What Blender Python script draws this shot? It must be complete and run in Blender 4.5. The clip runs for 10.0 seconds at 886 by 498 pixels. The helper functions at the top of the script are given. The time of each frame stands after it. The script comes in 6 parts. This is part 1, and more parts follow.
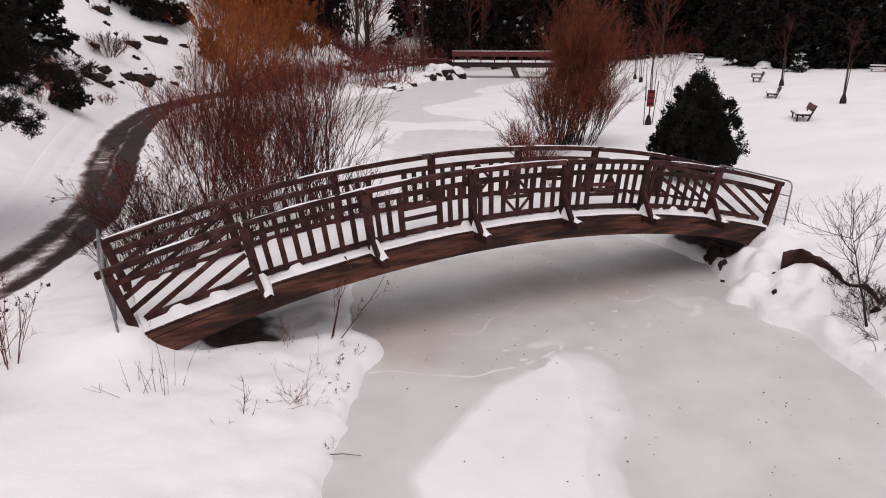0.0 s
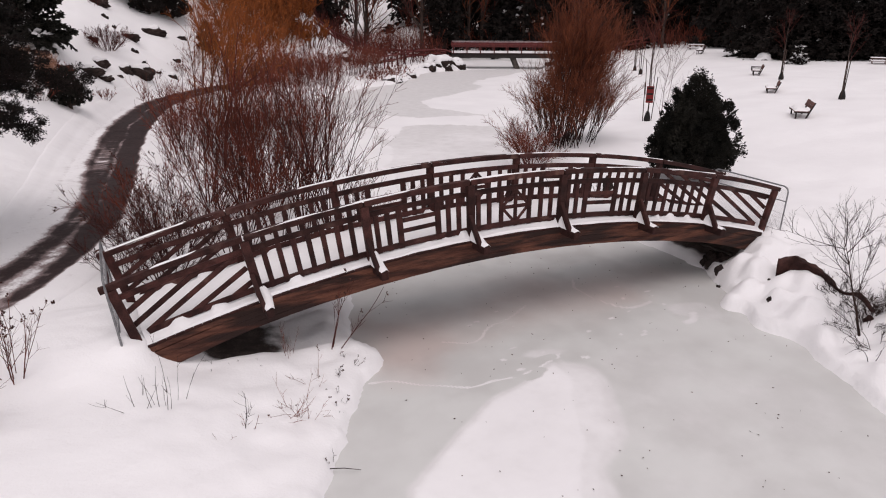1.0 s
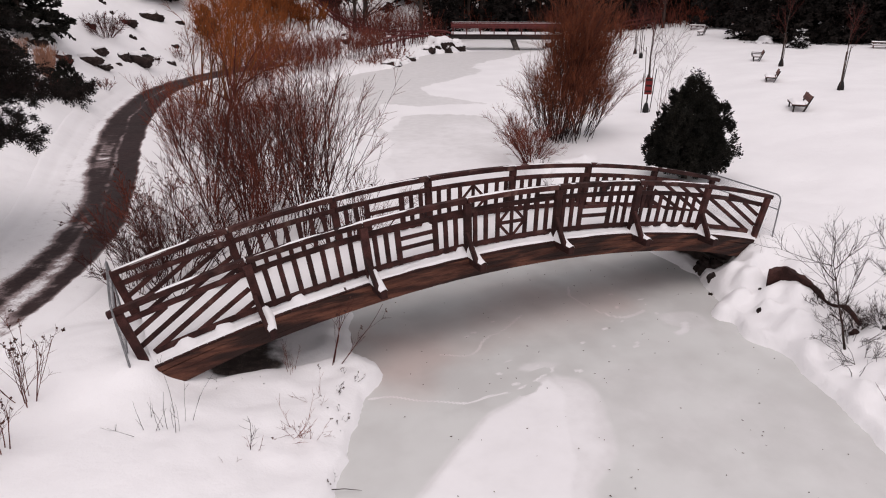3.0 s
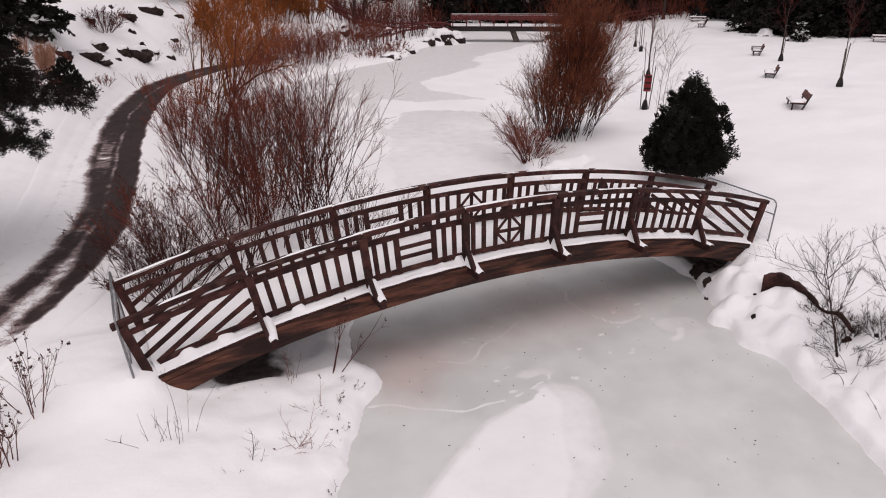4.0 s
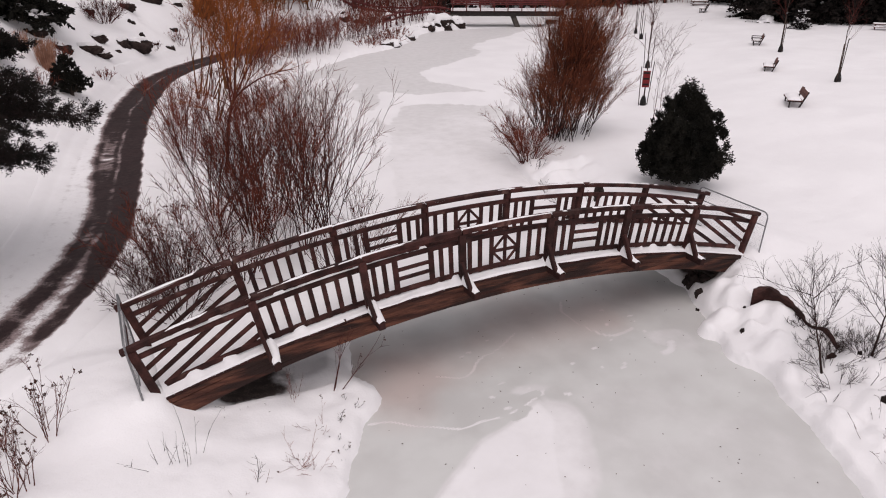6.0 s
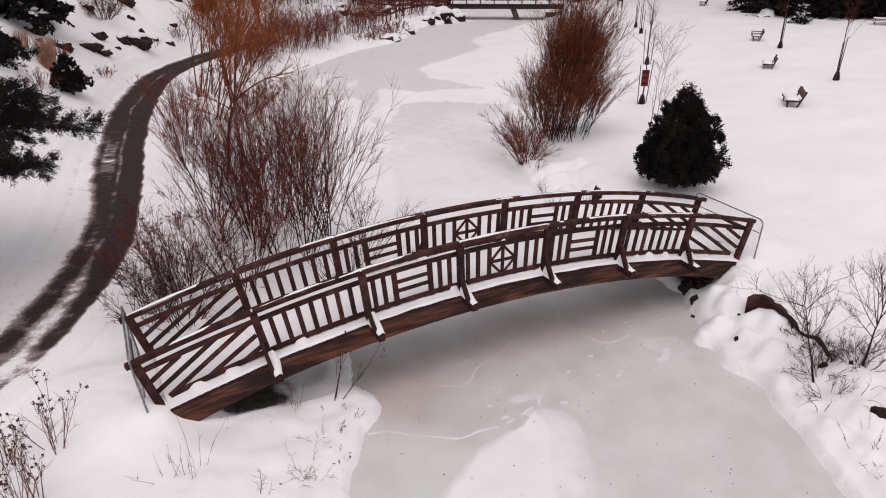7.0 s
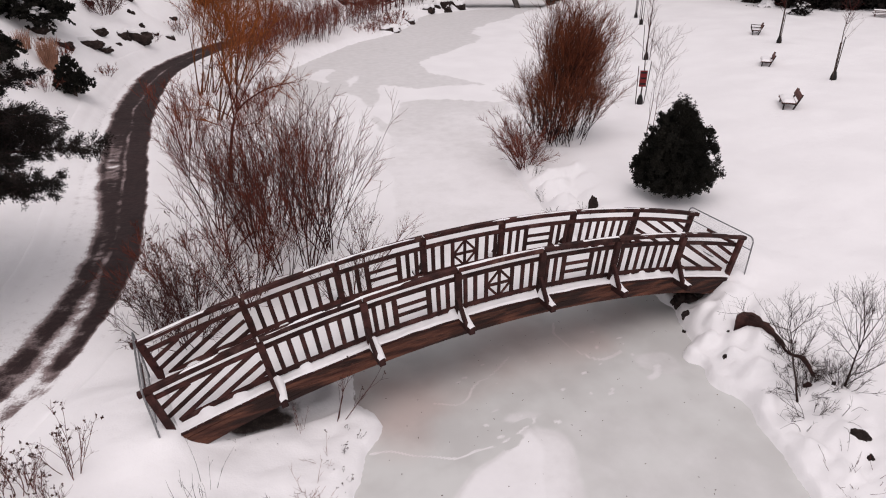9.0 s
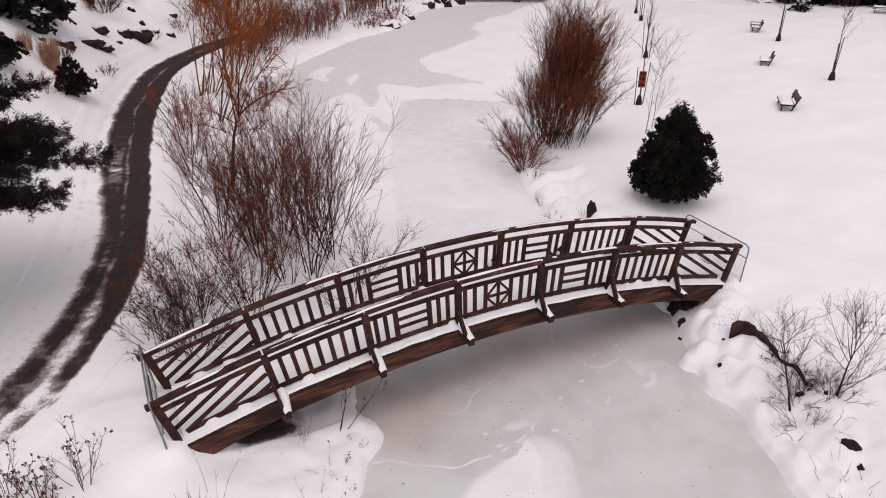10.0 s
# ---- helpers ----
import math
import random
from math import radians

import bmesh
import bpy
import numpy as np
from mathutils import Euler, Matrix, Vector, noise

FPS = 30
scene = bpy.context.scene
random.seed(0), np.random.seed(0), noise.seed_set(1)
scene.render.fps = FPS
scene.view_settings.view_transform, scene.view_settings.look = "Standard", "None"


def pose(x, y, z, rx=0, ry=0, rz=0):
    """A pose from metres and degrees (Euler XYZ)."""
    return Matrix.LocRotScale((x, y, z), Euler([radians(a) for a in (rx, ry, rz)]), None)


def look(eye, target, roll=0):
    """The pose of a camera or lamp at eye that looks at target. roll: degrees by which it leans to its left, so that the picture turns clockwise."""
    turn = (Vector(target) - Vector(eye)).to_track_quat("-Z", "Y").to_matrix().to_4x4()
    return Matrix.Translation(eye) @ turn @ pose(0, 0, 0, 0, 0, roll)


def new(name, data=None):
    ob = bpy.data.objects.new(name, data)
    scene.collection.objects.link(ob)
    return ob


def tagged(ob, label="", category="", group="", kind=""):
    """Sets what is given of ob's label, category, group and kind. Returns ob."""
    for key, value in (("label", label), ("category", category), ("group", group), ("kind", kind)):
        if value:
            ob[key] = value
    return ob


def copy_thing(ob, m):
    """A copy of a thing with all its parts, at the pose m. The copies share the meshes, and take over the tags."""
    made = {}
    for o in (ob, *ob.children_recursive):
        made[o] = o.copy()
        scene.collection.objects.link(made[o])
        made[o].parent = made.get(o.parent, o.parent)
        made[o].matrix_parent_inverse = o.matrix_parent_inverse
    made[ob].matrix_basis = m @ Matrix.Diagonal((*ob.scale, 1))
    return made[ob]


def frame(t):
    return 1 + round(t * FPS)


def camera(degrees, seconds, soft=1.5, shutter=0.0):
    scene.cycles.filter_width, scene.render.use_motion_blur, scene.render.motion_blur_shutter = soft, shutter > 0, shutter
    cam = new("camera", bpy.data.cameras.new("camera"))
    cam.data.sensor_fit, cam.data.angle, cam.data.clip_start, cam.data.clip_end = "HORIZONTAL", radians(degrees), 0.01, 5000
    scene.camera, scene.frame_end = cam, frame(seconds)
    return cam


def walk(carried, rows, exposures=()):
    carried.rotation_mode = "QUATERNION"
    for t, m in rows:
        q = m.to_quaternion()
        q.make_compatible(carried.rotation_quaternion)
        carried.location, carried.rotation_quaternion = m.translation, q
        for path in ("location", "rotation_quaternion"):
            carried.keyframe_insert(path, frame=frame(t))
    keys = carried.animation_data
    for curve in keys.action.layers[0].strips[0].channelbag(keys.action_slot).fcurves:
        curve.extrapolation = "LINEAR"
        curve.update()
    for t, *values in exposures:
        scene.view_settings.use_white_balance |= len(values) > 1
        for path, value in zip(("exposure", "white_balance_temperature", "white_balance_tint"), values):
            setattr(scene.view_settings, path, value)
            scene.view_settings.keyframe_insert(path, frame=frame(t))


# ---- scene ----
EXPOSURE, KELVIN, TINT = 0.0, 6810, 19
cam = camera(65.1, 10.0, soft=1.05)
PATH = [
    (0, (0.011, 0.195, 5.245), (0.8474, 1.9008, 4.6185), 0.32),
    (0.5, (0.020, 0.190, 5.463), (0.8542, 1.8901, 4.8183), 0.31),
    (1, (0.028, 0.183, 5.671), (0.8597, 1.8774, 5.0094), 0.30),
    (1.5, (0.036, 0.175, 5.874), (0.8646, 1.8631, 5.1945), 0.29),
    (2, (0.043, 0.165, 6.072), (0.8692, 1.8475, 5.3762), 0.28),
    (2.5, (0.051, 0.154, 6.270), (0.8741, 1.8310, 5.5568), 0.26),
    (4, (0.078, 0.118, 6.870), (0.8924, 1.7786, 6.1098), 0.23),
    (4.5, (0.089, 0.106, 7.078), (0.9002, 1.7609, 6.3027), 0.21),
    (5, (0.101, 0.094, 7.292), (0.9087, 1.7435, 6.5015), 0.20),
    (5.5, (0.113, 0.082, 7.512), (0.9178, 1.7263, 6.7069), 0.19),
    (7, (0.150, 0.051, 8.213), (0.9450, 1.6780, 7.3642), 0.15),
    (7.5, (0.160, 0.042, 8.459), (0.9525, 1.6630, 7.5964), 0.14),
    (8, (0.169, 0.033, 8.710), (0.9580, 1.6486, 7.8340), 0.13),
    (8.5, (0.175, 0.025, 8.966), (0.9610, 1.6348, 8.0760), 0.12),
    (9, (0.178, 0.017, 9.224), (0.9604, 1.6214, 8.3211), 0.10),
    (9.5, (0.176, 0.010, 9.484), (0.9553, 1.6084, 8.5678), 0.09),
    (10, (0.168, 0.003, 9.743), (0.9446, 1.5956, 8.8141), 0.08),
]
walk(cam, [(t, look(eye, target, roll)) for t, eye, target, roll in PATH], [(0.0, EXPOSURE, KELVIN, TINT)])

# ---------------------------------------------------------------- overcast light
world = bpy.data.worlds.new("winter_sky")
scene.world = world
world.use_nodes = True
wn, wl = world.node_tree.nodes, world.node_tree.links
sky = wn.new("ShaderNodeTexSky")
sky.sky_type, sky.sun_disc = "NISHITA", False
sky.sun_elevation, sky.sun_rotation = radians(74), radians(207)
grey = wn.new("ShaderNodeHueSaturation")
grey.inputs["Saturation"].default_value = 0.12
wl.new(sky.outputs["Color"], grey.inputs["Color"])
wl.new(grey.outputs["Color"], wn["Background"].inputs["Color"])
wn["Background"].inputs["Strength"].default_value = 0.180
sun_data = bpy.data.lights.new("sun", "SUN")
sun_data.energy, sun_data.angle, sun_data.color = 0.75, radians(50), (1.0, 0.97, 0.95)
sun = new("sun", sun_data)
sun.matrix_world = look((1, -2, 40), (6, 8, 0))


# ---------------------------------------------------------------- materials
def surface(name, dark, light, scale=6.0, rough=0.8, bump=0.3, fine=60.0, stretch=(1, 1, 1), spread=0.0, third=None, third_scale=1.5,
            third_edge=(0.55, 0.65), metal=0.0, island=False, relief=0.02, grit=0.35, gloss=0.2):
    """A procedural surface: two colours mixed by coarse and fine grain, a third in patches, with relief."""
    m = bpy.data.materials.new(name)
    m.use_nodes = True
    n, l = m.node_tree.nodes, m.node_tree.links
    b = n["Principled BSDF"]
    b.inputs["Roughness"].default_value, b.inputs["Metallic"].default_value = rough, metal
    b.inputs["Specular IOR Level"].default_value = gloss
    tc = n.new("ShaderNodeTexCoord")
    mp = n.new("ShaderNodeMapping")
    mp.inputs["Scale"].default_value = stretch
    l.new(tc.outputs["Object"], mp.inputs["Vector"])

    def grain(s, detail=5.0):
        g = n.new("ShaderNodeTexNoise")
        g.inputs["Scale"].default_value, g.inputs["Detail"].default_value = s, detail
        l.new(mp.outputs["Vector"], g.inputs["Vector"])
        return g.outputs["Fac"]

    def mix(fac, a, c, kind="MIX"):
        x = n.new("ShaderNodeMix")
        x.data_type, x.blend_type = "RGBA", kind
        for socket, value in ((x.inputs[0], fac), (x.inputs[6], a), (x.inputs[7], c)):
            if isinstance(value, (int, float)):
                socket.default_value = value
            elif isinstance(value, tuple):
                socket.default_value = (*value, 1)
            else:
                l.new(value, socket)
        return x.outputs[2]

    def ramp(fac, lo, hi):
        r = n.new("ShaderNodeMapRange")
        r.interpolation_type = "SMOOTHSTEP"
        r.inputs["From Min"].default_value, r.inputs["From Max"].default_value = lo, hi
        l.new(fac, r.inputs["Value"])
        return r.outputs["Result"]

    coarse, small = grain(scale), grain(fine, 3.0)
    colour = mix(ramp(coarse, 0.3, 0.7), dark, light)
    colour = mix(ramp(small, 0.25, 0.75), mix(grit, colour, (0, 0, 0)), colour)
    if third:
        colour = mix(ramp(grain(third_scale, 6.0), *third_edge), colour, third)
    if spread:
        if island:
            rnd = n.new("ShaderNodeNewGeometry").outputs["Random Per Island"]
        else:
            rnd = n.new("ShaderNodeObjectInfo").outputs["Random"]
        hsv = n.new("ShaderNodeHueSaturation")
        v = n.new("ShaderNodeMapRange")
        v.inputs["To Min"].default_value, v.inputs["To Max"].default_value = 1 - spread, 1 + spread
        l.new(rnd, v.inputs["Value"])
        l.new(v.outputs["Result"], hsv.inputs["Value"])
        l.new(colour, hsv.inputs["Color"])
        colour = hsv.outputs["Color"]
    l.new(colour, b.inputs["Base Color"])
    if bump:
        bm_ = n.new("ShaderNodeBump")
        bm_.inputs["Strength"].default_value, bm_.inputs["Distance"].default_value = bump, relief
        l.new(small, bm_.inputs["Height"])
        l.new(bm_.outputs["Normal"], b.inputs["Normal"])
    return m


def masked(name, attribute, under, over, rough_under, rough_over, edge=(0.35, 0.65), wobble=0.35, scale=3.0, bump=0.2, mid=None, speckle=0.0, grit=45.0, blotch=7.0, lumps=1.2):
    """One surface lying in patches over another; the cover comes from a mesh attribute roughened by grain."""
    m = bpy.data.materials.new(name)
    m.use_nodes = True
    n, l = m.node_tree.nodes, m.node_tree.links
    b = n["Principled BSDF"]
    b.inputs["Specular IOR Level"].default_value = 0.25
    tc = n.new("ShaderNodeTexCoord")

    def grain(s, detail=6.0):
        g = n.new("ShaderNodeTexNoise")
        g.inputs["Scale"].default_value, g.inputs["Detail"].default_value = s, detail
        l.new(tc.outputs["Object"], g.inputs["Vector"])
        return g.outputs["Fac"]

    def calc(op, a, c):
        x = n.new("ShaderNodeMath")
        x.operation = op
        for socket, value in zip(x.inputs, (a, c)):
            if isinstance(value, (int, float)):
                socket.default_value = value
            else:
                l.new(value, socket)
        return x.outputs[0]

    def ramp(fac, lo, hi, a=0.0, c=1.0):
        r = n.new("ShaderNodeMapRange")
        r.interpolation_type = "SMOOTHSTEP"
        for key, value in (("From Min", lo), ("From Max", hi), ("To Min", a), ("To Max", c)):
            r.inputs[key].default_value = value
        l.new(fac, r.inputs["Value"])
        return r.outputs["Result"]

    def mix(fac, a, c):
        x = n.new("ShaderNodeMix")
        x.data_type = "RGBA"
        for socket, value in ((x.inputs[0], fac), (x.inputs[6], a), (x.inputs[7], c)):
            if isinstance(value, tuple):
                socket.default_value = (*value, 1)
            else:
                l.new(value, socket)
        return x.outputs[2]

    at = n.new("ShaderNodeAttribute")
    at.attribute_name = attribute
    cover = calc("ADD", at.outputs["Fac"], calc("MULTIPLY", calc("SUBTRACT", grain(scale), 0.5), wobble * 2))
    if speckle:
        cover = calc("ADD", cover, calc("MULTIPLY", calc("SUBTRACT", grain(scale * 5, 8.0), 0.5), speckle * 2))
    cover = ramp(cover, *edge)
    a = mix(ramp(grain(0.9), 0.3, 0.7), under[0], under[1])
    a = mix(ramp(grain(grit, 3.0), 0.4, 0.62), a, mix(ramp(grain(blotch), 0.4, 0.6), under[0], under[1]))
    c = mix(ramp(grain(0.5), 0.3, 0.7), over[0], over[1])
    if mid:
        a = mix(ramp(cover, 0.0, 0.5), a, mix(ramp(grain(2.5), 0.35, 0.65), *mid))
        colour = mix(ramp(cover, 0.5, 1.0), a, c)
    else:
        colour = mix(cover, a, c)
    l.new(colour, b.inputs["Base Color"])
    l.new(ramp(cover, 0, 1, rough_under, rough_over), b.inputs["Roughness"])
    bp = n.new("ShaderNodeBump")
    bp.inputs["Strength"].default_value, bp.inputs["Distance"].default_value = bump, 0.03
    l.new(calc("ADD", calc("ADD", calc("MULTIPLY", grain(30.0, 3.0), 0.3), calc("MULTIPLY", grain(4.5, 4.0), lumps)), cover), bp.inputs["Height"])
    l.new(bp.outputs["Normal"], b.inputs["Normal"])
    return m


SNOW_A, SNOW_B = (0.790, 0.779, 0.788), (0.833, 0.824, 0.832)
SNOW = surface("snow", SNOW_A, SNOW_B, 0.7, 0.65, 0.15, 14.0, relief=0.012, grit=0.03)
GROUND = masked("snowy_ground", "bare", ((0.045, 0.034, 0.031), (0.095, 0.073, 0.066)), (SNOW_A, SNOW_B), 0.9, 0.65, bump=0.5)
GROUND.node_tree.nodes["Attribute"].attribute_name = "snow"
ICE = masked("river_ice", "snow", ((0.512, 0.510, 0.498), (0.598, 0.604, 0.590)), (SNOW_A, SNOW_B), 0.45, 0.65, edge=(0.28, 0.80), wobble=0.08, scale=1.6, bump=0.04, mid=((0.645, 0.632, 0.632), (0.690, 0.680, 0.680)), speckle=0.025, grit=0.35, blotch=0.6, lumps=0.1)
PATHWAY = masked("cleared_asphalt", "snow", ((0.016, 0.0085, 0.0085), (0.036, 0.020, 0.020)), (SNOW_A, SNOW_B), 0.75, 0.7, edge=(0.12, 0.95),
                 wobble=0.22, scale=4.5, bump=0.35, mid=((0.15, 0.108, 0.106), (0.29, 0.23, 0.228)), speckle=0.22)
TIMBER = surface("stained_timber", (0.027, 0.0092, 0.0082), (0.078, 0.0275, 0.0235), 4.0, 0.75, 0.4, 45.0, (1, 1, 1), 0.36, third=(0.105, 0.054, 0.045), third_scale=3.2, third_edge=(0.56, 0.72))
GLULAM = surface("weathered_beam", (0.050, 0.017, 0.0125), (0.185, 0.071, 0.045), 2.2, 0.7, 0.5, 30.0, (0.45, 2.0, 3.4), 0.16, third=(0.026, 0.012, 0.010), third_scale=1.8,
                 third_edge=(0.43, 0.60))
STEEL = surface("galvanised_pipe", (0.22, 0.22, 0.23), (0.36, 0.36, 0.37), 9.0, 0.45, 0.1, 80.0, metal=0.8)
MESH_WIRE = surface("wire_mesh", (0.30, 0.30, 0.31), (0.40, 0.40, 0.41), 9.0, 0.5, 0.1, 80.0, metal=0.5)
RED_TWIG = surface("red_brown_twig", (0.118, 0.029, 0.018), (0.250, 0.067, 0.041), 3.0, 0.8, 0.0, 50.0, spread=0.45, island=True)
DARK_TWIG = surface("dark_twig", (0.050, 0.0118, 0.0095), (0.112, 0.0265, 0.021), 3.0, 0.85, 0.0, 50.0, spread=0.45, island=True)
RUST_TWIG = surface("rust_twig", (0.098, 0.025, 0.012), (0.215, 0.060, 0.026), 3.0, 0.8, 0.0, 50.0, spread=0.4, island=True)
AMBER_TWIG = surface("amber_twig", (0.160, 0.040, 0.0098), (0.330, 0.090, 0.020), 3.0, 0.8, 0.0, 50.0, spread=0.4, island=True)
BLACK_BARK = surface("dark_wet_bark", (0.020, 0.011, 0.010), (0.055, 0.030, 0.027), 7.0, 0.85, 0.3, 40.0)
BARK = surface("grey_brown_bark", (0.035, 0.024, 0.021), (0.095, 0.063, 0.052), 7.0, 0.9, 0.5, 40.0, (1, 1, 0.3))
AMBER_BARK = surface("amber_bark", (0.085, 0.030, 0.010), (0.190, 0.070, 0.024), 7.0, 0.85, 0.4, 40.0, (1, 1, 0.3))
DRY_STALK = surface("dry_red_brown_stalk", (0.085, 0.027, 0.022), (0.17, 0.058, 0.045), 3.0, 0.85, 0.0, 50.0, spread=0.3, island=True)
THICKET_STEM = surface("dark_red_brown_stem", (0.030, 0.0085, 0.0075), (0.078, 0.022, 0.0185), 3.0, 0.85, 0.0, 50.0, spread=0.4, island=True)
THICKET_TWIG = surface("brown_red_twig", (0.080, 0.0170, 0.0105), (0.188, 0.043, 0.0250), 2.0, 0.85, 0.0, 50.0, spread=0.5, island=True)
NEEDLE = surface("dark_needles", (0.008, 0.008, 0.006), (0.022, 0.020, 0.015), 2.0, 0.8, 0.0, 50.0, spread=0.5, island=True)
BLACK_NEEDLE = surface("black_green_needles", (0.008, 0.0065, 0.0055), (0.021, 0.015, 0.013), 1.0, 0.85, 0.0, 50.0, spread=0.5, island=True)
BROWN_LEAF = surface("brown_leaf", (0.060, 0.022, 0.008), (0.13, 0.052, 0.018), 2.0, 0.85, 0.0, 50.0, spread=0.4, island=True)
DRY_GRASS = surface("dry_grass", (0.32, 0.15, 0.10), (0.52, 0.28, 0.19), 3.0, 0.8, 0.0, 50.0, spread=0.3, island=True)
SEED = surface("dry_seed_head", (0.05, 0.022, 0.018), (0.10, 0.045, 0.034), 9.0, 0.9, 0.0, 50.0, spread=0.4, island=True)
ROCK = surface("dark_rock", (0.016, 0.011, 0.010), (0.048, 0.031, 0.027), 2.2, 0.9, 0.7, 14.0, relief=0.05, third=(0.07, 0.055, 0.05), third_scale=4.0, third_edge=(0.62, 0.7))
RED_ROCK = surface("red_brown_rock", (0.026, 0.0105, 0.009), (0.078, 0.033, 0.028), 2.2, 0.9, 0.6, 14.0, relief=0.04)
RED_PAINT = surface("red_paint", (0.15, 0.012, 0.014), (0.22, 0.020, 0.020), 3.0, 0.6, 0.1, 40.0, spread=0.2)
RAIL_RED = surface("red_brown_rail_paint", (0.09, 0.020, 0.020), (0.15, 0.032, 0.030), 3.0, 0.6, 0.1, 40.0, spread=0.2)
BLACK = surface("black_rubber", (0.014, 0.012, 0.012), (0.03, 0.027, 0.026), 8.0, 0.8, 0.2, 40.0)
BENCH_WOOD = surface("red_brown_bench_slat", (0.10, 0.045, 0.040), (0.19, 0.09, 0.075), 6.0, 0.7, 0.3, 45.0, (0.4, 3, 3), 0.2)
IRON = surface("dark_iron", (0.03, 0.025, 0.024), (0.06, 0.05, 0.048), 8.0, 0.55, 0.2, 40.0, metal=0.6)
CONCRETE = surface("stained_concrete", (0.05, 0.042, 0.038), (0.12, 0.10, 0.09), 3.0, 0.9, 0.4, 20.0)


# ---------------------------------------------------------------- mesh helpers
def sheet(name, verts, faces, material, smooth=False):
    """A mesh from numpy arrays of corners and of faces with equal corner counts."""
    me = bpy.data.meshes.new(name)
    verts, faces = np.asarray(verts, np.float32), np.asarray(faces, np.int32)
    count, k = faces.shape
    me.vertices.add(len(verts))
    me.vertices.foreach_set("co", verts.ravel())
    me.loops.add(count * k)
    me.loops.foreach_set("vertex_index", faces.ravel())
    me.polygons.add(count)
    me.polygons.foreach_set("loop_start", np.arange(0, count * k, k, dtype=np.int32))
    me.polygons.foreach_set("use_smooth", np.full(count, smooth))
    me.update(calc_edges=True)
    me.validate()
    me.materials.append(material)
    return me


def part(name, me, parent, label="", at=None):
    """Links a mesh (or bmesh with a material, as a pair) as one object under a thing or part."""
    if isinstance(me, tuple):
        bm, material = me
        me = bpy.data.meshes.new(name)
        bm.normal_update()
        bm.to_mesh(me)
        bm.free()
        me.materials.append(material)
    ob = new(name, me)
    ob.parent = parent
    if at is not None:
        ob.matrix_basis = at
    return tagged(ob, label)


def stuff_part(name, me, parent):
    """A part made of more fine pieces than one could count."""
    return tagged(part(name, me, parent), kind="stuff")


def thing(name, label, category, group="", at=None, kind=""):
    ob = new(name)
    ob.empty_display_size = 0.2
    if at is not None:
        ob.matrix_basis = at
    return tagged(ob, label, category, group, kind)


def smoothstep(v):
    v = np.clip(v, 0, 1)
    return v * v * (3 - 2 * v)


def ripple(x, y, scale, seed=0):
    """Smooth value noise in -1..1 on numpy arrays."""
    x, y = np.asarray(x, float) / scale + seed * 17.3, np.asarray(y, float) / scale - seed * 9.1
    i, j = np.floor(x), np.floor(y)
    u, v = smoothstep(x - i), smoothstep(y - j)

    def cell(a, b):
        s = np.sin(a * 127.1 + b * 311.7 + seed * 74.7) * 43758.5453
        return (s - np.floor(s)) * 2 - 1
    return (cell(i, j) * (1 - u) + cell(i + 1, j) * u) * (1 - v) + (cell(i, j + 1) * (1 - u) + cell(i + 1, j + 1) * u) * v


def curve_through(points, steps=6):
    """A Catmull-Rom curve through plan points."""
    p = np.array(points, float)
    p = np.vstack([2 * p[0] - p[1], p, 2 * p[-1] - p[-2]])
    out = []
    for a, b, c, d in zip(p, p[1:], p[2:], p[3:]):
        for k in range(steps):
            t = k / steps
            out.append(0.5 * (2 * b + (c - a) * t + (2 * a - 5 * b + 4 * c - d) * t * t + (3 * b - a - 3 * c + d) * t ** 3))
    return np.array(out + [p[-2]])


def distance(x, y, line):
    """Distance from points to a polyline, and which side (positive: to its left)."""
    x, y = np.asarray(x, float), np.asarray(y, float)
    best, side = np.full(x.shape, 1e9), np.zeros(x.shape)
    for (ax, ay), (bx, by) in zip(line[:-1], line[1:]):
        dx, dy = bx - ax, by - ay
        t = np.clip(((x - ax) * dx + (y - ay) * dy) / (dx * dx + dy * dy + 1e-12), 0, 1)
        d = np.hypot(x - ax - t * dx, y - ay - t * dy)
        near = d < best
        best = np.where(near, d, best)
        side = np.where(near, np.sign(dx * (y - ay) - dy * (x - ax)), side)
    return best, side


def inside(x, y, loop):
    x, y = np.asarray(x, float), np.asarray(y, float)
    hit = np.zeros(x.shape, bool)
    for (ax, ay), (bx, by) in zip(loop, np.roll(loop, -1, 0)):
        if ay != by:
            hit ^= ((ay > y) != (by > y)) & (x < (bx - ax) * (y - ay) / (by - ay) + ax)
    return hit


def signed(x, y, loop):
    """Distance to a closed plan outline, negative inside."""
    d, _ = distance(x, y, np.vstack([loop, loop[:1]]))
    return np.where(inside(x, y, loop), -d, d)


def box(bm, x0, x1, y0, y1, z0, z1, m=None, bevel=0.0):
    r = bmesh.ops.create_cube(bm, size=1)
    bmesh.ops.transform(bm, matrix=Matrix.Translation(((x0 + x1) / 2, (y0 + y1) / 2, (z0 + z1) / 2)) @ Matrix.Diagonal((x1 - x0, y1 - y0, z1 - z0, 1)), verts=r["verts"])
    if bevel:
        edges = list({e for v in r["verts"] for e in v.link_edges})
        made = bmesh.ops.bevel(bm, geom=edges, offset=bevel, segments=1, affect="EDGES", profile=0.5)
        verts = list({v for f in made["faces"] for v in f.verts} | {v for v in r["verts"] if v.is_valid})
    else:
        verts = r["verts"]
    if m is not None:
        bmesh.ops.transform(bm, matrix=m, verts=verts)
    return bm


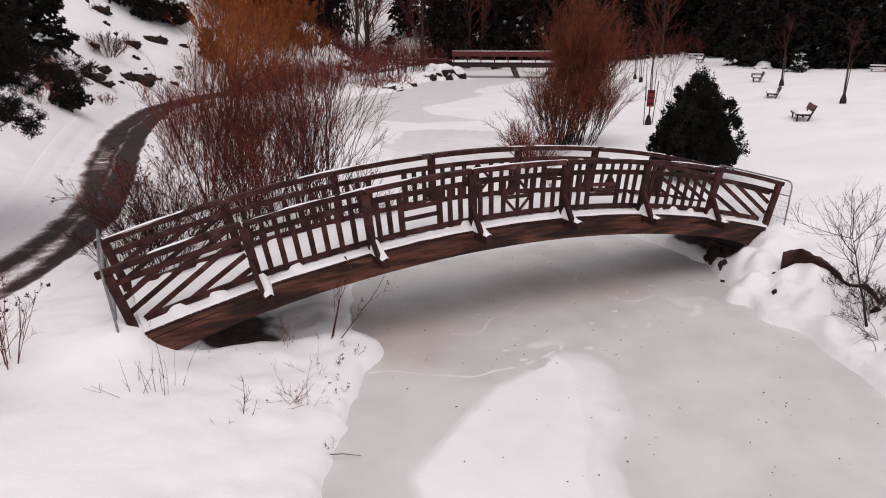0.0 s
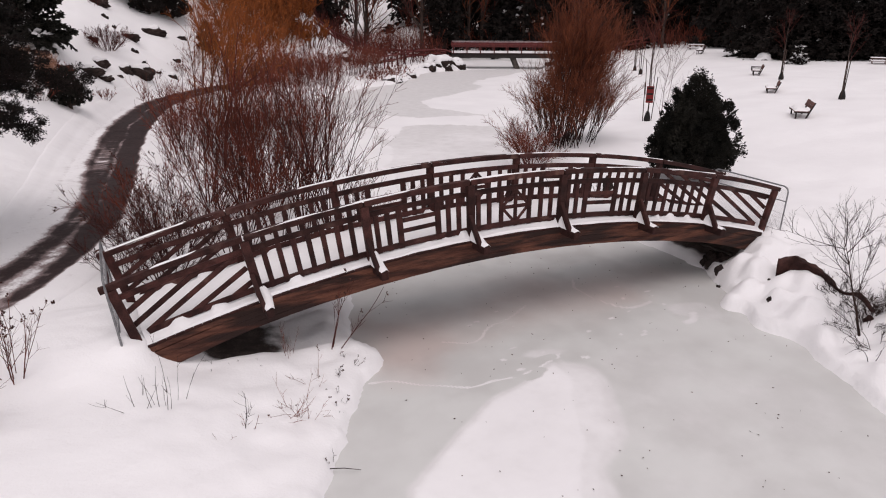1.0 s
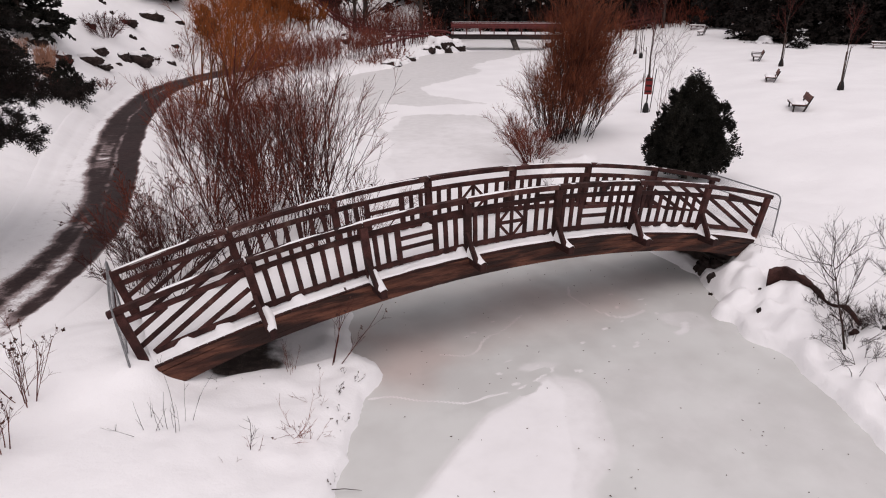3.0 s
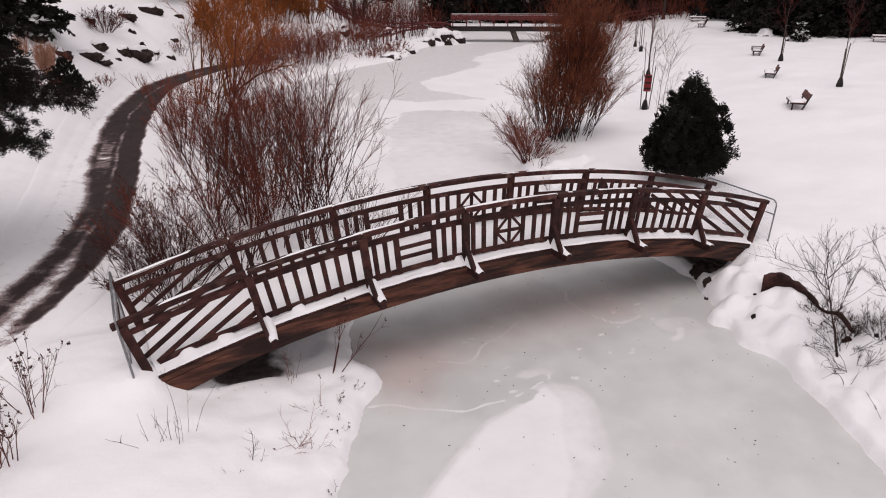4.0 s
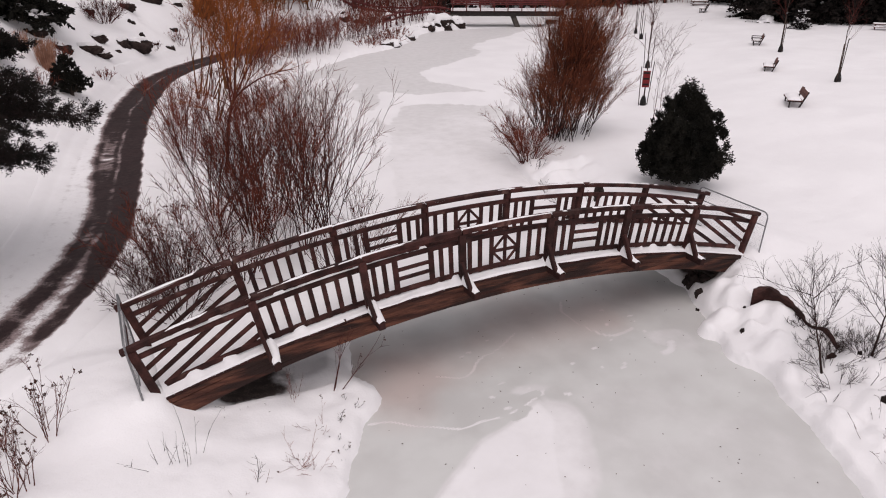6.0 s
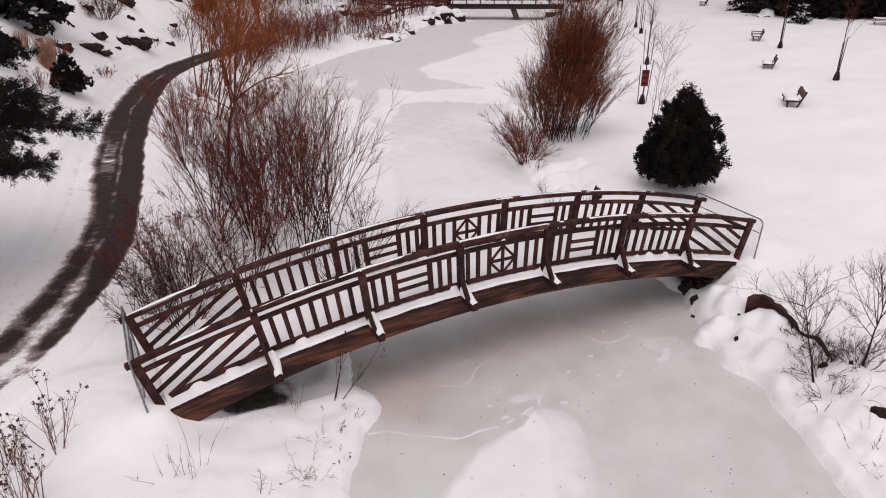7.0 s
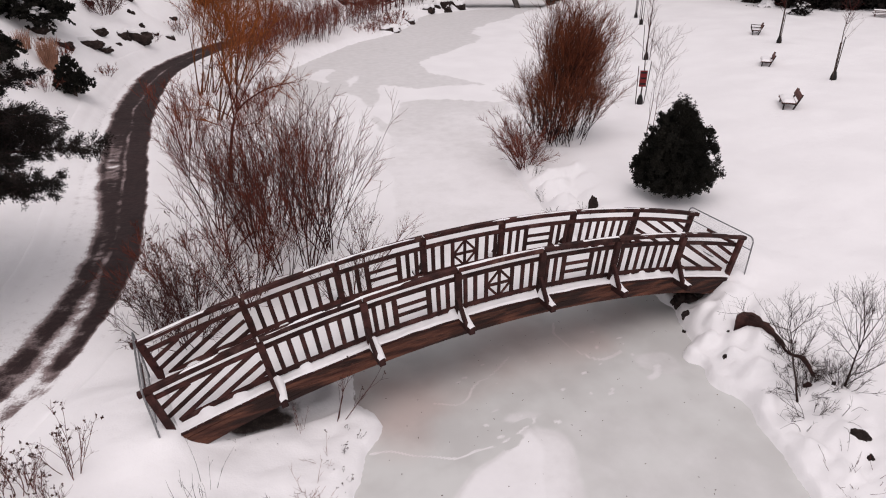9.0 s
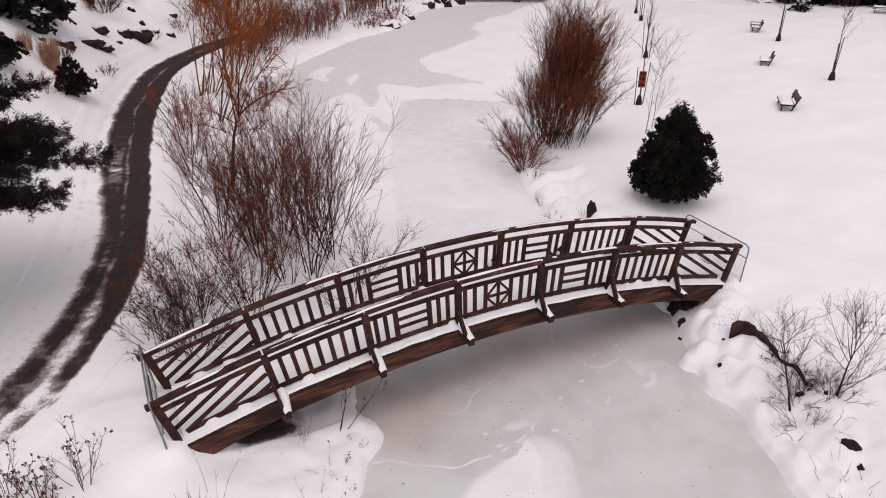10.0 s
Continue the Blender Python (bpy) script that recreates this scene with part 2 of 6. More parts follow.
def block(x0, x1, y0, y1, z0, z1, material, bevel=0.006):
    return box(bmesh.new(), x0, x1, y0, y1, z0, z1, None, bevel), material


def tubes(lines, radii, sides=3):
    """Corners and faces of many tapering tubes: lines (M, N, 3), radii (M, N)."""
    lines, radii = np.asarray(lines, float), np.asarray(radii, float)
    m, n, _ = lines.shape
    tan = np.gradient(lines, axis=1)
    tan /= np.linalg.norm(tan, axis=2, keepdims=True) + 1e-9
    ref = np.where(np.abs(tan[..., 2:3]) > 0.9, np.array([1.0, 0, 0]), np.array([0, 0, 1.0]))
    u = np.cross(tan, ref)
    u /= np.linalg.norm(u, axis=2, keepdims=True) + 1e-9
    v = np.cross(tan, u)
    ang = np.arange(sides) * 2 * np.pi / sides
    ring = lines[:, :, None] + radii[:, :, None, None] * (np.cos(ang)[None, None, :, None] * u[:, :, None] + np.sin(ang)[None, None, :, None] * v[:, :, None])
    verts = ring.reshape(-1, 3)
    base = (np.arange(m)[:, None, None] * n + np.arange(n - 1)[None, :, None]) * sides
    k = np.arange(sides)[None, None]
    k2 = (k + 1) % sides
    faces = np.stack([base + k, base + k2, base + sides + k2, base + sides + k], -1).reshape(-1, 4)
    return verts, faces


def unit(v):
    return v / (np.linalg.norm(v, axis=-1, keepdims=True) + 1e-9)


def grow(rng, parents, per, where, length, angle, rise=0.3, points=5, bend=0.15):
    """Side shoots from parent lines: per shoots on each, from the stretch where=(lo, hi) of it."""
    m, n, _ = parents.shape
    pick = np.repeat(np.arange(m), per)
    t = rng.uniform(where[0], where[1], m * per) * (n - 1)
    i = np.minimum(t.astype(int), n - 2)
    f = (t - i)[:, None]
    start = parents[pick, i] * (1 - f) + parents[pick, i + 1] * f
    along = unit(parents[pick, i + 1] - parents[pick, i])
    side = rng.normal(size=(m * per, 3))
    side = unit(side - along * (side * along).sum(1, keepdims=True))
    a = np.radians(rng.uniform(angle[0], angle[1], m * per))[:, None]
    way = unit(along * np.cos(a) + side * np.sin(a))
    size = rng.uniform(length[0], length[1], (m * per, 1)) * (1.15 - 0.5 * (t / (n - 1)))[:, None]
    s = np.linspace(0, 1, points)[None, :, None]
    wob = rng.normal(size=(m * per, 1, 3)) * bend
    line = start[:, None] + size[:, None] * (way[:, None] * s + (np.array([0, 0, rise]) + wob) * s * s)
    return line


def taper(lines, thick, thin):
    m, n, _ = lines.shape
    return np.linspace(1, 0, n)[None] * (np.asarray(thick).reshape(-1, 1) - thin) + thin + np.zeros((m, n))


def joined(groups):
    verts, faces, k = [], [], 0
    for v, f in groups:
        verts.append(v)
        faces.append(f + k)
        k += len(v)
    return np.vstack(verts), np.vstack(faces)


def flakes(rng, centres, ways, size, wide):
    """Small diamond leaves or sprays at centres along ways."""
    m = len(centres)
    side = unit(np.cross(ways, rng.normal(size=(m, 3))))
    size, wide = np.broadcast_to(np.asarray(size), (m,))[:, None], np.broadcast_to(np.asarray(wide), (m,))[:, None]
    lift = unit(np.cross(ways, side)) * wide * 0.25
    verts = np.stack([centres, centres + ways * size * 0.5 + side * wide * 0.5 + lift, centres + ways * size, centres + ways * size * 0.5 - side * wide * 0.5 + lift], 1).reshape(-1, 3)
    return verts, np.arange(m * 4).reshape(m, 4)


# ---------------------------------------------------------------- plan
SHORE_LEFT = curve_through([(0.3, -30), (0.2, -6), (0.7, 3.5), (1.7, 6.7), (2.4, 7.9), (2.9, 9.0), (3.75, 10.0), (3.6, 10.8), (3.8, 12.0), (4.7, 14.5), (6.0, 18.0), (7.0, 22.5), (6.9, 26.5),
                            (6.1, 30.0), (6.0, 33.5), (7.3, 37.2), (9.8, 41.2), (13.4, 45.0), (17.0, 48.4), (20.6, 50.8), (23.8, 54.2), (26.5, 58.0), (31.5, 60.2), (33.0, 66.0), (36.5, 73.0)])
SHORE_RIGHT = curve_through([(8.0, -30), (8.4, -6), (8.9, 2.5), (9.8, 5.3), (10.15, 6.1), (10.3, 6.5), (10.42, 7.0), (10.68, 7.6), (10.62, 8.2), (10.85, 8.7), (10.70, 9.15), (11.35, 9.6), (11.6, 10.1), (12.0, 11.2), (11.9, 13.0), (12.2, 16.0), (12.9, 19.5),
                             (13.9, 22.5), (16.0, 26.5), (20.0, 32.0), (25.0, 38.0), (30.5, 45.0), (35.5, 52.0), (39.0, 58.0), (43.0, 64.0), (40.5, 73.0)])
RIVER = np.vstack([SHORE_LEFT, SHORE_RIGHT[::-1]])
WAY_POINTS = [(-12.0, 7.0), (-7.5, 9.4), (-4.9, 11.4), (-2.85, 13.4), (-1.2, 16.7), (-0.38, 20.2), (0.42, 28.0), (1.50, 35.0), (3.4, 42.0), (7.1, 47.6), (11.2, 51.0), (17.0, 54.8), (23.0, 59.5), (28.5, 62.4)]
WAY = curve_through(WAY_POINTS, 30)
SPAN = (6.6, 11.335)          # middle of the footbridge in plan


def mounds(x, y):
    """Lumps of snow on the bank beside the bridge end, and the hollow under its other end."""
    z = 0.22 * np.exp(-(((x - 12.85) / 0.5) ** 2 + ((y - 8.6) / 0.9) ** 2)) - 0.17 * np.exp(-(((x - 0.70) / 0.60) ** 2 + ((y - 10.2) / 0.4) ** 2))
    z = z - 0.15 * smoothstep((x - 0.85) / 0.4) * smoothstep((3.3 - x) / 0.9) * smoothstep((y - 10.38) / 0.14) * smoothstep((12.25 - y) / 0.3)
    beside = ((-0.05, 10.42, 0.36, 0.13), (12.72, 10.0, 0.46, 0.26), (12.0, 9.86, 0.46, 0.36), (11.85, 8.35, 0.80, 0.22), (11.85, 9.45, 0.30, 0.26), (12.3, 9.35, 0.35, 0.14), (11.35, 9.15, 0.28, 0.22), (11.6, 8.75, 0.30, 0.16), (11.25, 8.45, 0.22, 0.14),
                         (11.05, 7.75, 0.25, 0.12), (10.85, 7.1, 0.22, 0.12), (11.4, 7.7, 0.35, 0.12), (10.75, 6.4, 0.25, 0.14), (10.45, 5.7, 0.25, 0.12))
    beyond = ((13.4, 18.3, 0.5, 0.36), (13.0, 17.3, 0.4, 0.32), (14.0, 19.3, 0.5, 0.34), (12.9, 18.2, 0.25, 0.2), (13.5, 17.6, 0.25, 0.16), (13.9, 18.6, 0.28, 0.2), (13.3, 19.2, 0.3, 0.22), (12.8, 16.6, 0.25, 0.2), (13.2, 15.6, 0.3, 0.16),
                         (13.2, 16.4, 0.4, 0.2), (14.3, 18.0, 0.5, 0.16), (12.7, 15.2, 0.35, 0.2), (13.7, 17.0, 0.4, 0.15), (13.6, 20.2, 0.4, 0.25), (14.6, 19.0, 0.4, 0.2))
    for cx, cy, r, h in beside + beyond:
        q = np.hypot(x - cx, y - cy) / r + 0.15 * ripple(x, y, 0.3, 46)
        z = z + h * smoothstep(1.25 - q)
    return z


def height(x, y):
    """The height of the snowy ground over the ice."""
    x, y = np.asarray(x, float), np.asarray(y, float)
    d = signed(x, y, RIVER)
    dl, _ = distance(x, y, SHORE_LEFT)
    dr, _ = distance(x, y, SHORE_RIGHT)
    d = d + 0.10 * ripple(x, y, 0.9, 1) + 0.06 * ripple(x, y, 0.35, 2) + 0.025 * ripple(x, y, 0.16, 51)
    left = dl < dr
    out = np.maximum(d, 0)
    near = smoothstep((26 - y) / 10)
    bank_l = 0.13 * smoothstep(out / 0.07) + 0.13 * smoothstep(out / 0.45) + (0.30 + 0.13 * near) * smoothstep(out / 3.4)
    bank_r = 0.19 * smoothstep(out / 0.07) + 0.07 * smoothstep(out / 0.5) + 0.54 * smoothstep((out - 0.35) / 2.4) + 0.75 * smoothstep((out - 4) / 12) + 0.20 * smoothstep((out - 6) / 10) + 0.45 * smoothstep((out - 14) / 16)
    z = np.where(left, bank_l, bank_r)
    # hillside beyond the cleared path
    away, side = distance(x, y, WAY)
    s = away * side
    up = np.maximum(s - 1.3, 0)
    steep = smoothstep((y - 19) / 16)
    hill = np.minimum(up * (0.06 + 0.69 * steep), 7.5 + 0.15 * up)
    hill = hill * np.where(left, 1, 0) * smoothstep((27 - x) / 12)
    z = z + hill + smoothstep(hill / 1.0) * (0.28 * ripple(x, y, 3.1, 3) + 0.14 * ripple(x, y, 1.2, 4))
    # far slopes behind the woods
    deep = 0.42 * x + 0.9 * y
    z = z + 14 * smoothstep((deep - 88) / 70)
    # spit with boulders by the far bridge
    z = z + 0.35 * np.exp(-((x - 29.3) ** 2 + (y - 60.4) ** 2) / 5.0)
    # snow banked at both ends of the footbridge
    for cx, crest in ((-0.68, 1.02), (13.92, 1.02)):
        z = z + np.maximum(0, crest - z) * np.exp(-(((x - cx) / 1.22) ** 4 + ((y - 11.3) / 1.22) ** 4))
    # trodden snow round the bridge ends
    z = z + 0.030 * (ripple(x, y, 0.30, 68) + 0.6 * ripple(x, y, 0.15, 69)) * np.exp(-(((x + 0.9) / 1.4) ** 2 + ((y - 10.8) / 1.6) ** 2))
    # lumps on the bank by the rocks
    z = z + mounds(x, y)
    drift = smoothstep(out / 1.0) * (0.25 + 0.75 * smoothstep((away - 0.9) / 0.5))
    z = z + drift * (0.06 * ripple(x, y, 2.4, 5) + 0.025 * ripple(x, y, 0.8, 6) + 0.012 * ripple(x, y, 0.3, 7))
    rough = np.where(left, 0.35, 1.0) * np.exp(-((out - 1.2) / 1.1) ** 2) * smoothstep(out / 0.3)
    z = z + rough * (0.10 * ripple(x, y, 0.85, 27) + 0.09 * ripple(x, y, 0.42, 28) + 0.06 * ripple(x, y, 0.22, 29))
    # clods and hollows by the ice's edge
    clod = np.where(left, 0.3, 1.0) * np.exp(-((out - 0.55) / 0.5) ** 2) * smoothstep(out / 0.12)
    z = z + clod * 0.10 * np.abs(ripple(x, y, 0.30, 63)) - clod * 0.05 * smoothstep(ripple(x, y, 0.5, 64) * 2 - 0.6)
    # the cleared strip and its low berms
    strip = smoothstep((1.05 - away) / 0.5)
    z = z - 0.06 * strip + 0.018 * np.exp(-((away - 1.25) / 0.3) ** 2) * (1 + 0.6 * ripple(x, y, 0.9, 8))
    # wheel ruts in the packed snow beside it
    z = z - 0.03 * np.exp(-((s - 1.75) / 0.12) ** 2) - 0.03 * np.exp(-((s - 2.25) / 0.12) ** 2)
    # a line of old footprints along the far shoulder
    along = 0.72 * y + 0.25 * x
    step = along / 0.62 - np.floor(along / 0.62)
    lane_ = s - 2.75 - 0.12 * np.sign(np.sin(along / 0.62 * math.pi))
    z = z - 0.05 * np.exp(-(lane_ / 0.11) ** 2) * smoothstep((0.28 - np.abs(step - 0.5)) / 0.12) * np.where(left, 1, 0) * smoothstep((30 - y) / 6)
    return np.where(d < 0, -0.02 + np.maximum(d, -1.2) * 0.5, z)


def ground_at(x, y):
    return float(height(np.array([x]), np.array([y]))[0])


def axis(stretches):
    out = []
    for a, b, step in stretches:
        out.append(np.arange(a, b, step))
    return np.concatenate(out + [[stretches[-1][1]]])


def grid(xs, ys):
    gx, gy = np.meshgrid(xs, ys)
    i = np.arange(len(ys) - 1)[:, None] * len(xs) + np.arange(len(xs) - 1)[None]
    return gx.ravel(), gy.ravel(), np.stack([i, i + 1, i + 1 + len(xs), i + len(xs)], -1).reshape(-1, 4)


def set_attribute(me, name, values):
    me.attributes.new(name, "FLOAT", "POINT").data.foreach_set("value", np.asarray(values, np.float32))


# ground sheet, out to the horizon
gx, gy, gf = grid(axis([(-900, -100, 80), (-100, -20, 4), (-20, -6, 0.7), (-6, 0, 0.16), (0, 4.5, 0.08), (4.5, 9.3, 0.3), (9.3, 13.3, 0.07), (13.3, 20, 0.16), (20, 45, 0.5), (45, 120, 3), (120, 900, 60)]),
                  axis([(-900, -30, 80), (-30, 0, 2.5), (0, 3, 0.5), (3, 4.6, 0.16), (4.6, 12.6, 0.075), (12.6, 26, 0.15), (26, 64, 0.4), (64, 160, 3), (160, 900, 60)]))
gz = height(gx, gy)
ground_mesh = sheet("ground", np.stack([gx, gy, gz], 1), gf, GROUND, True)
# bare soil under the bridge ends; its dark colour also paints the shade there
soil_shade = np.maximum(smoothstep((3.3 - gx) / 1.9), smoothstep((gx - 11.9) / 0.5)) * smoothstep((np.minimum(gy - 10.46, 12.4 - gy) + 0.1) / 0.35) * smoothstep((gx - 0.7) / 0.4) * (gx < 13.0)
lip = np.exp(-((signed(gx, gy, RIVER) - 0.12) / 0.12) ** 2) * smoothstep(ripple(gx, gy, 1.1, 12) * 1.6 - 0.8) * 0.45 * (gy > 12.5)
set_attribute(ground_mesh, "snow", 1.0 - np.maximum(soil_shade * (0.80 + 0.14 * ripple(gx, gy, 0.35, 47)), lip))
tagged(new("ground", ground_mesh), "uneven fresh white snow over banks and meadow", "ground", kind="structure")

# frozen river
ix, iy, jf = grid(axis([(-3, 2.4, 0.3), (2.4, 7.4, 0.05), (7.4, 12, 0.08), (12, 22, 0.2), (22, 55, 0.5)]), axis([(-32, 2, 1.0), (2, 4.5, 0.2), (4.5, 7.6, 0.09), (7.6, 10.2, 0.045), (10.2, 12.5, 0.08), (12.5, 26, 0.2), (26, 86, 0.4)]))
ice_mesh = sheet("frozen_river", np.stack([ix, iy, 0.006 * ripple(ix, iy, 3.0, 9)], 1), jf, ICE, True)


def patch(outline, soft, amount, rag=0.25):
    d = signed(ix, iy, curve_through(outline + outline[:1], 5)) + rag * ripple(ix, iy, 1.3, 10) + 0.4 * rag * ripple(ix, iy, 0.5, 11)
    return amount * smoothstep(0.5 - d / soft)


def streak(line, wide, amount):
    d, _ = distance(ix + 0.05 * ripple(ix, iy, 0.4, 13), iy + 0.05 * ripple(ix, iy, 0.4, 14), curve_through(line, 5))
    return amount * smoothstep(1.25 - d / (wide * 1.15))


def thickest(*layers):
    return np.maximum.reduce(layers)


cover = thickest(
        patch([(6.42, 8.72), (6.2, 8.80), (5.7, 8.62), (4.93, 8.36), (4.27, 8.02), (3.45, 7.42), (2.99, 6.95), (2.63, 6.38), (2.3, 3.0), (3.6, 3.0), (4.61, 5.3), (5.3, 6.11), (5.61, 6.53), (6.06, 7.49), (6.4, 8.3)], 0.42, 0.68, 0.14),
        patch([(6.5, 8.9), (5.3, 8.4), (4.2, 7.9), (3.1, 6.7), (2.6, 3.0), (4.4, 3.0), (5.2, 5.3), (5.9, 6.2), (6.6, 7.4), (6.9, 8.2)], 0.7, 0.62, 0.2),
        patch([(6.6, 8.8), (5.4, 6.2), (3.5, 3.0), (9.0, 2.0), (9.9, 5.4), (9.6, 7.0), (8.2, 8.8)], 1.6, 0.40, 0.5),
        patch([(5.3, 9.25), (6.2, 9.45), (6.8, 9.0), (6.4, 8.75), (5.5, 8.9)], 0.45, 0.50, 0.35),
        patch([(8.8, 9.7), (9.7, 9.8), (10.2, 9.4), (9.9, 8.9), (9.0, 9.0)], 0.7, 0.46, 0.7),
        patch([(13.4, 38.6), (12.3, 36.0), (12.0, 33.4), (11.5, 30.6), (10.5, 26.4), (8.6, 21.0), (7.4, 17.4), (5.0, 13.6), (3.0, 15.0), (5.0, 24.0), (7.6, 28.6), (8.6, 30.2), (9.3, 32.6), (11.2, 35.4)], 0.8, 0.80, 0.5),
        patch([(13.8, 36.0), (15.2, 34.6), (18.3, 33.8), (20.5, 32.5), (18.2, 30.0), (16.1, 31.6), (13.7, 32.0), (11.6, 29.0), (11.4, 30.7)], 0.6, 0.95),
        patch([(18.3, 40.5), (22.0, 43.4), (25.4, 45.7), (26.7, 49.5), (32.6, 53.6), (38.4, 57.6), (44.0, 58.0), (30.0, 40.0), (20.5, 31.5), (18.6, 35.3), (17.7, 37.8)], 0.7, 1.0),
        patch([(10.5, 39.4), (11.9, 40.9), (12.5, 40.6), (11.9, 39.2), (11.4, 38.1), (11.0, 38.3)], 0.4, 0.95, 0.3),
        patch([(6.5, 32.8), (7.4, 34.8), (8.2, 34.4), (8.0, 33.0), (7.3, 31.5)], 0.4, 0.9, 0.4),
        patch([(9.3, 10.3), (9.8, 9.4), (9.3, 8.8), (8.8, 9.4)], 0.9, 0.35),
        patch([(16.4, 24.5), (18.0, 28.0), (20.0, 31.0), (15.5, 24.0), (13.4, 20.5), (12.9, 20.5)], 0.9, 0.9),
        patch([(27.5, 59.0), (31.0, 59.0), (36.0, 58.5), (41.0, 60.0), (40.0, 70.0), (30.0, 66.0)], 0.8, 0.7),
        streak([(3.28, 9.39), (3.58, 9.31), (3.96, 9.0), (4.29, 8.84), (4.69, 8.58), (5.06, 8.61), (5.45, 8.58), (5.93, 8.64), (6.3, 8.78), (6.5, 8.84)], 0.048, 0.66),
        streak([(8.86, 11.66), (8.61, 11.24), (8.62, 10.8), (8.68, 10.48), (8.79, 10.05), (9.02, 9.90), (9.26, 9.91), (9.56, 10.0)], 0.060, 0.56),
        streak([(7.14, 10.94), (6.71, 10.64), (6.2, 10.47), (5.8, 10.25), (5.63, 10.05), (5.38, 9.93), (4.98, 10.15)], 0.055, 0.52),
        streak([(9.9, 9.2), (9.75, 8.95), (9.55, 8.9)], 0.12, 0.62),
        patch([(5.75, 9.5), (6.05, 9.55), (6.1, 9.4), (5.8, 9.35)], 0.12, 0.60, 0.1),
        patch([(5.6, 9.02), (5.9, 9.12), (6.25, 9.05), (6.1, 8.85), (5.6, 8.8)], 0.3, 0.54, 0.2))
cover = np.maximum(cover, 0.50 * smoothstep((iy - 26) / 8))
cover = np.maximum(cover, 0.36 * smoothstep(ripple(ix, iy, 2.6, 15) + 0.5 * ripple(ix, iy, 0.9, 50) - 0.05))
cover = np.maximum(cover, (0.50 + 0.15 * smoothstep((33 - iy) / 8)) * smoothstep((iy - 12.3) / 2.5) + 0.05 * ripple(ix, iy, 1.6, 62))
flecks = np.random.default_rng(66)
for fx, fy, fr in zip(flecks.uniform(5.2, 10.2, 26), flecks.uniform(8.6, 11.0, 26), flecks.uniform(0.03, 0.09, 26)):
    cover = np.maximum(cover, 0.62 * smoothstep(1.5 - np.hypot(ix - fx, (iy - fy) * 1.3) / fr + 0.5 * ripple(ix, iy, 0.12, 67)))
# bare grey seams along the edge of the thin snow
for line in ([(5.95, 8.83), (6.17, 8.85), (6.38, 8.87)], [(5.64, 8.47), (5.84, 8.51), (5.96, 8.60)], [(4.67, 8.44), (4.87, 8.46), (5.15, 8.44)], [(5.2, 8.72), (5.36, 8.70), (5.53, 8.63)]):
    d, _ = distance(ix + 0.03 * ripple(ix, iy, 0.2, 48), iy + 0.03 * ripple(ix, iy, 0.2, 49), curve_through(line, 5))
    cover = cover * (1 - smoothstep(1.5 - d / 0.075))
set_attribute(ice_mesh, "snow", cover)
tagged(new("frozen_river", ice_mesh), "grey river ice with drifts of thin snow", "ice", kind="structure")

# rusty tannin stain in the ice below the arch, deepened to paint the bridge's shade
stain_shade = np.maximum.reduce([patch([(5.4, 11.3), (6.4, 11.8), (8.6, 12.0), (8.4, 11.0), (7.0, 10.6), (5.6, 10.4)], 1.8, 0.68, 0.5), patch([(6.3, 11.5), (7.0, 11.6), (7.1, 11.2), (6.5, 11.1)], 0.7, 0.85, 0.3), patch([(3.7, 11.6), (6.0, 11.6), (5.6, 10.0), (4.6, 9.5), (3.7, 9.7)], 1.6, 0.85, 0.5), patch([(8.2, 11.9), (11.0, 11.6), (10.8, 10.7), (9.4, 10.4), (8.2, 10.6)], 1.6, 0.7, 0.5)])
set_attribute(ice_mesh, "stain_shade", stain_shade)
at_ = ICE.node_tree.nodes.new("ShaderNodeAttribute")
at_.attribute_name = "stain_shade"
tone = ICE.node_tree.nodes.new("ShaderNodeMix")
tone.data_type, tone.blend_type = "RGBA", "MULTIPLY"
tone.inputs[7].default_value = (0.88, 0.72, 0.69, 1)
shade_in = ICE.node_tree.nodes["Principled BSDF"].inputs["Base Color"]
ICE.node_tree.links.new(shade_in.links[0].from_socket, tone.inputs[6])
ICE.node_tree.links.new(at_.outputs["Fac"], tone.inputs[0])
ICE.node_tree.links.new(tone.outputs[2], shade_in)

# cleared asphalt path
steps = curve_through(WAY_POINTS, 90)
tang = unit(np.gradient(steps, axis=0))
norm = np.stack([-tang[:, 1], tang[:, 0]], 1)
across = np.linspace(-1.75, 2.45, 85)
px = steps[:, None, 0] + norm[:, None, 0] * across[None]
py = steps[:, None, 1] + norm[:, None, 1] * across[None]
pz = height(px, py) + 0.030 - 0.12 * np.maximum(smoothstep((across - 2.15) / 0.25), smoothstep((-across - 1.45) / 0.25))[None]
rows_, cols_ = px.shape
fi = np.arange(rows_ - 1)[:, None] * cols_ + np.arange(cols_ - 1)[None]
way_mesh = sheet("cleared_path", np.stack([px, py, pz], -1).reshape(-1, 3), np.stack([fi, fi + 1, fi + 1 + cols_, fi + cols_], -1).reshape(-1, 4)[:, ::-1], PATHWAY, True)
run = np.cumsum(np.r_[0, np.linalg.norm(np.diff(steps, axis=0), axis=1)])[:, None]
A = across[None]
near_ = smoothstep((17 - run) / 5)
left_edge = 0.60 + 0.06 * ripple(run, 0 * run, 1.7, 41) + 0.10 * smoothstep((run - 24) / 8) - 0.30 * smoothstep((25 - run) / 6)
right_edge = 0.68 + 0.12 * smoothstep((15 - run) / 3.5) + 0.04 * ripple(run, 0 * run, 0.8, 42)
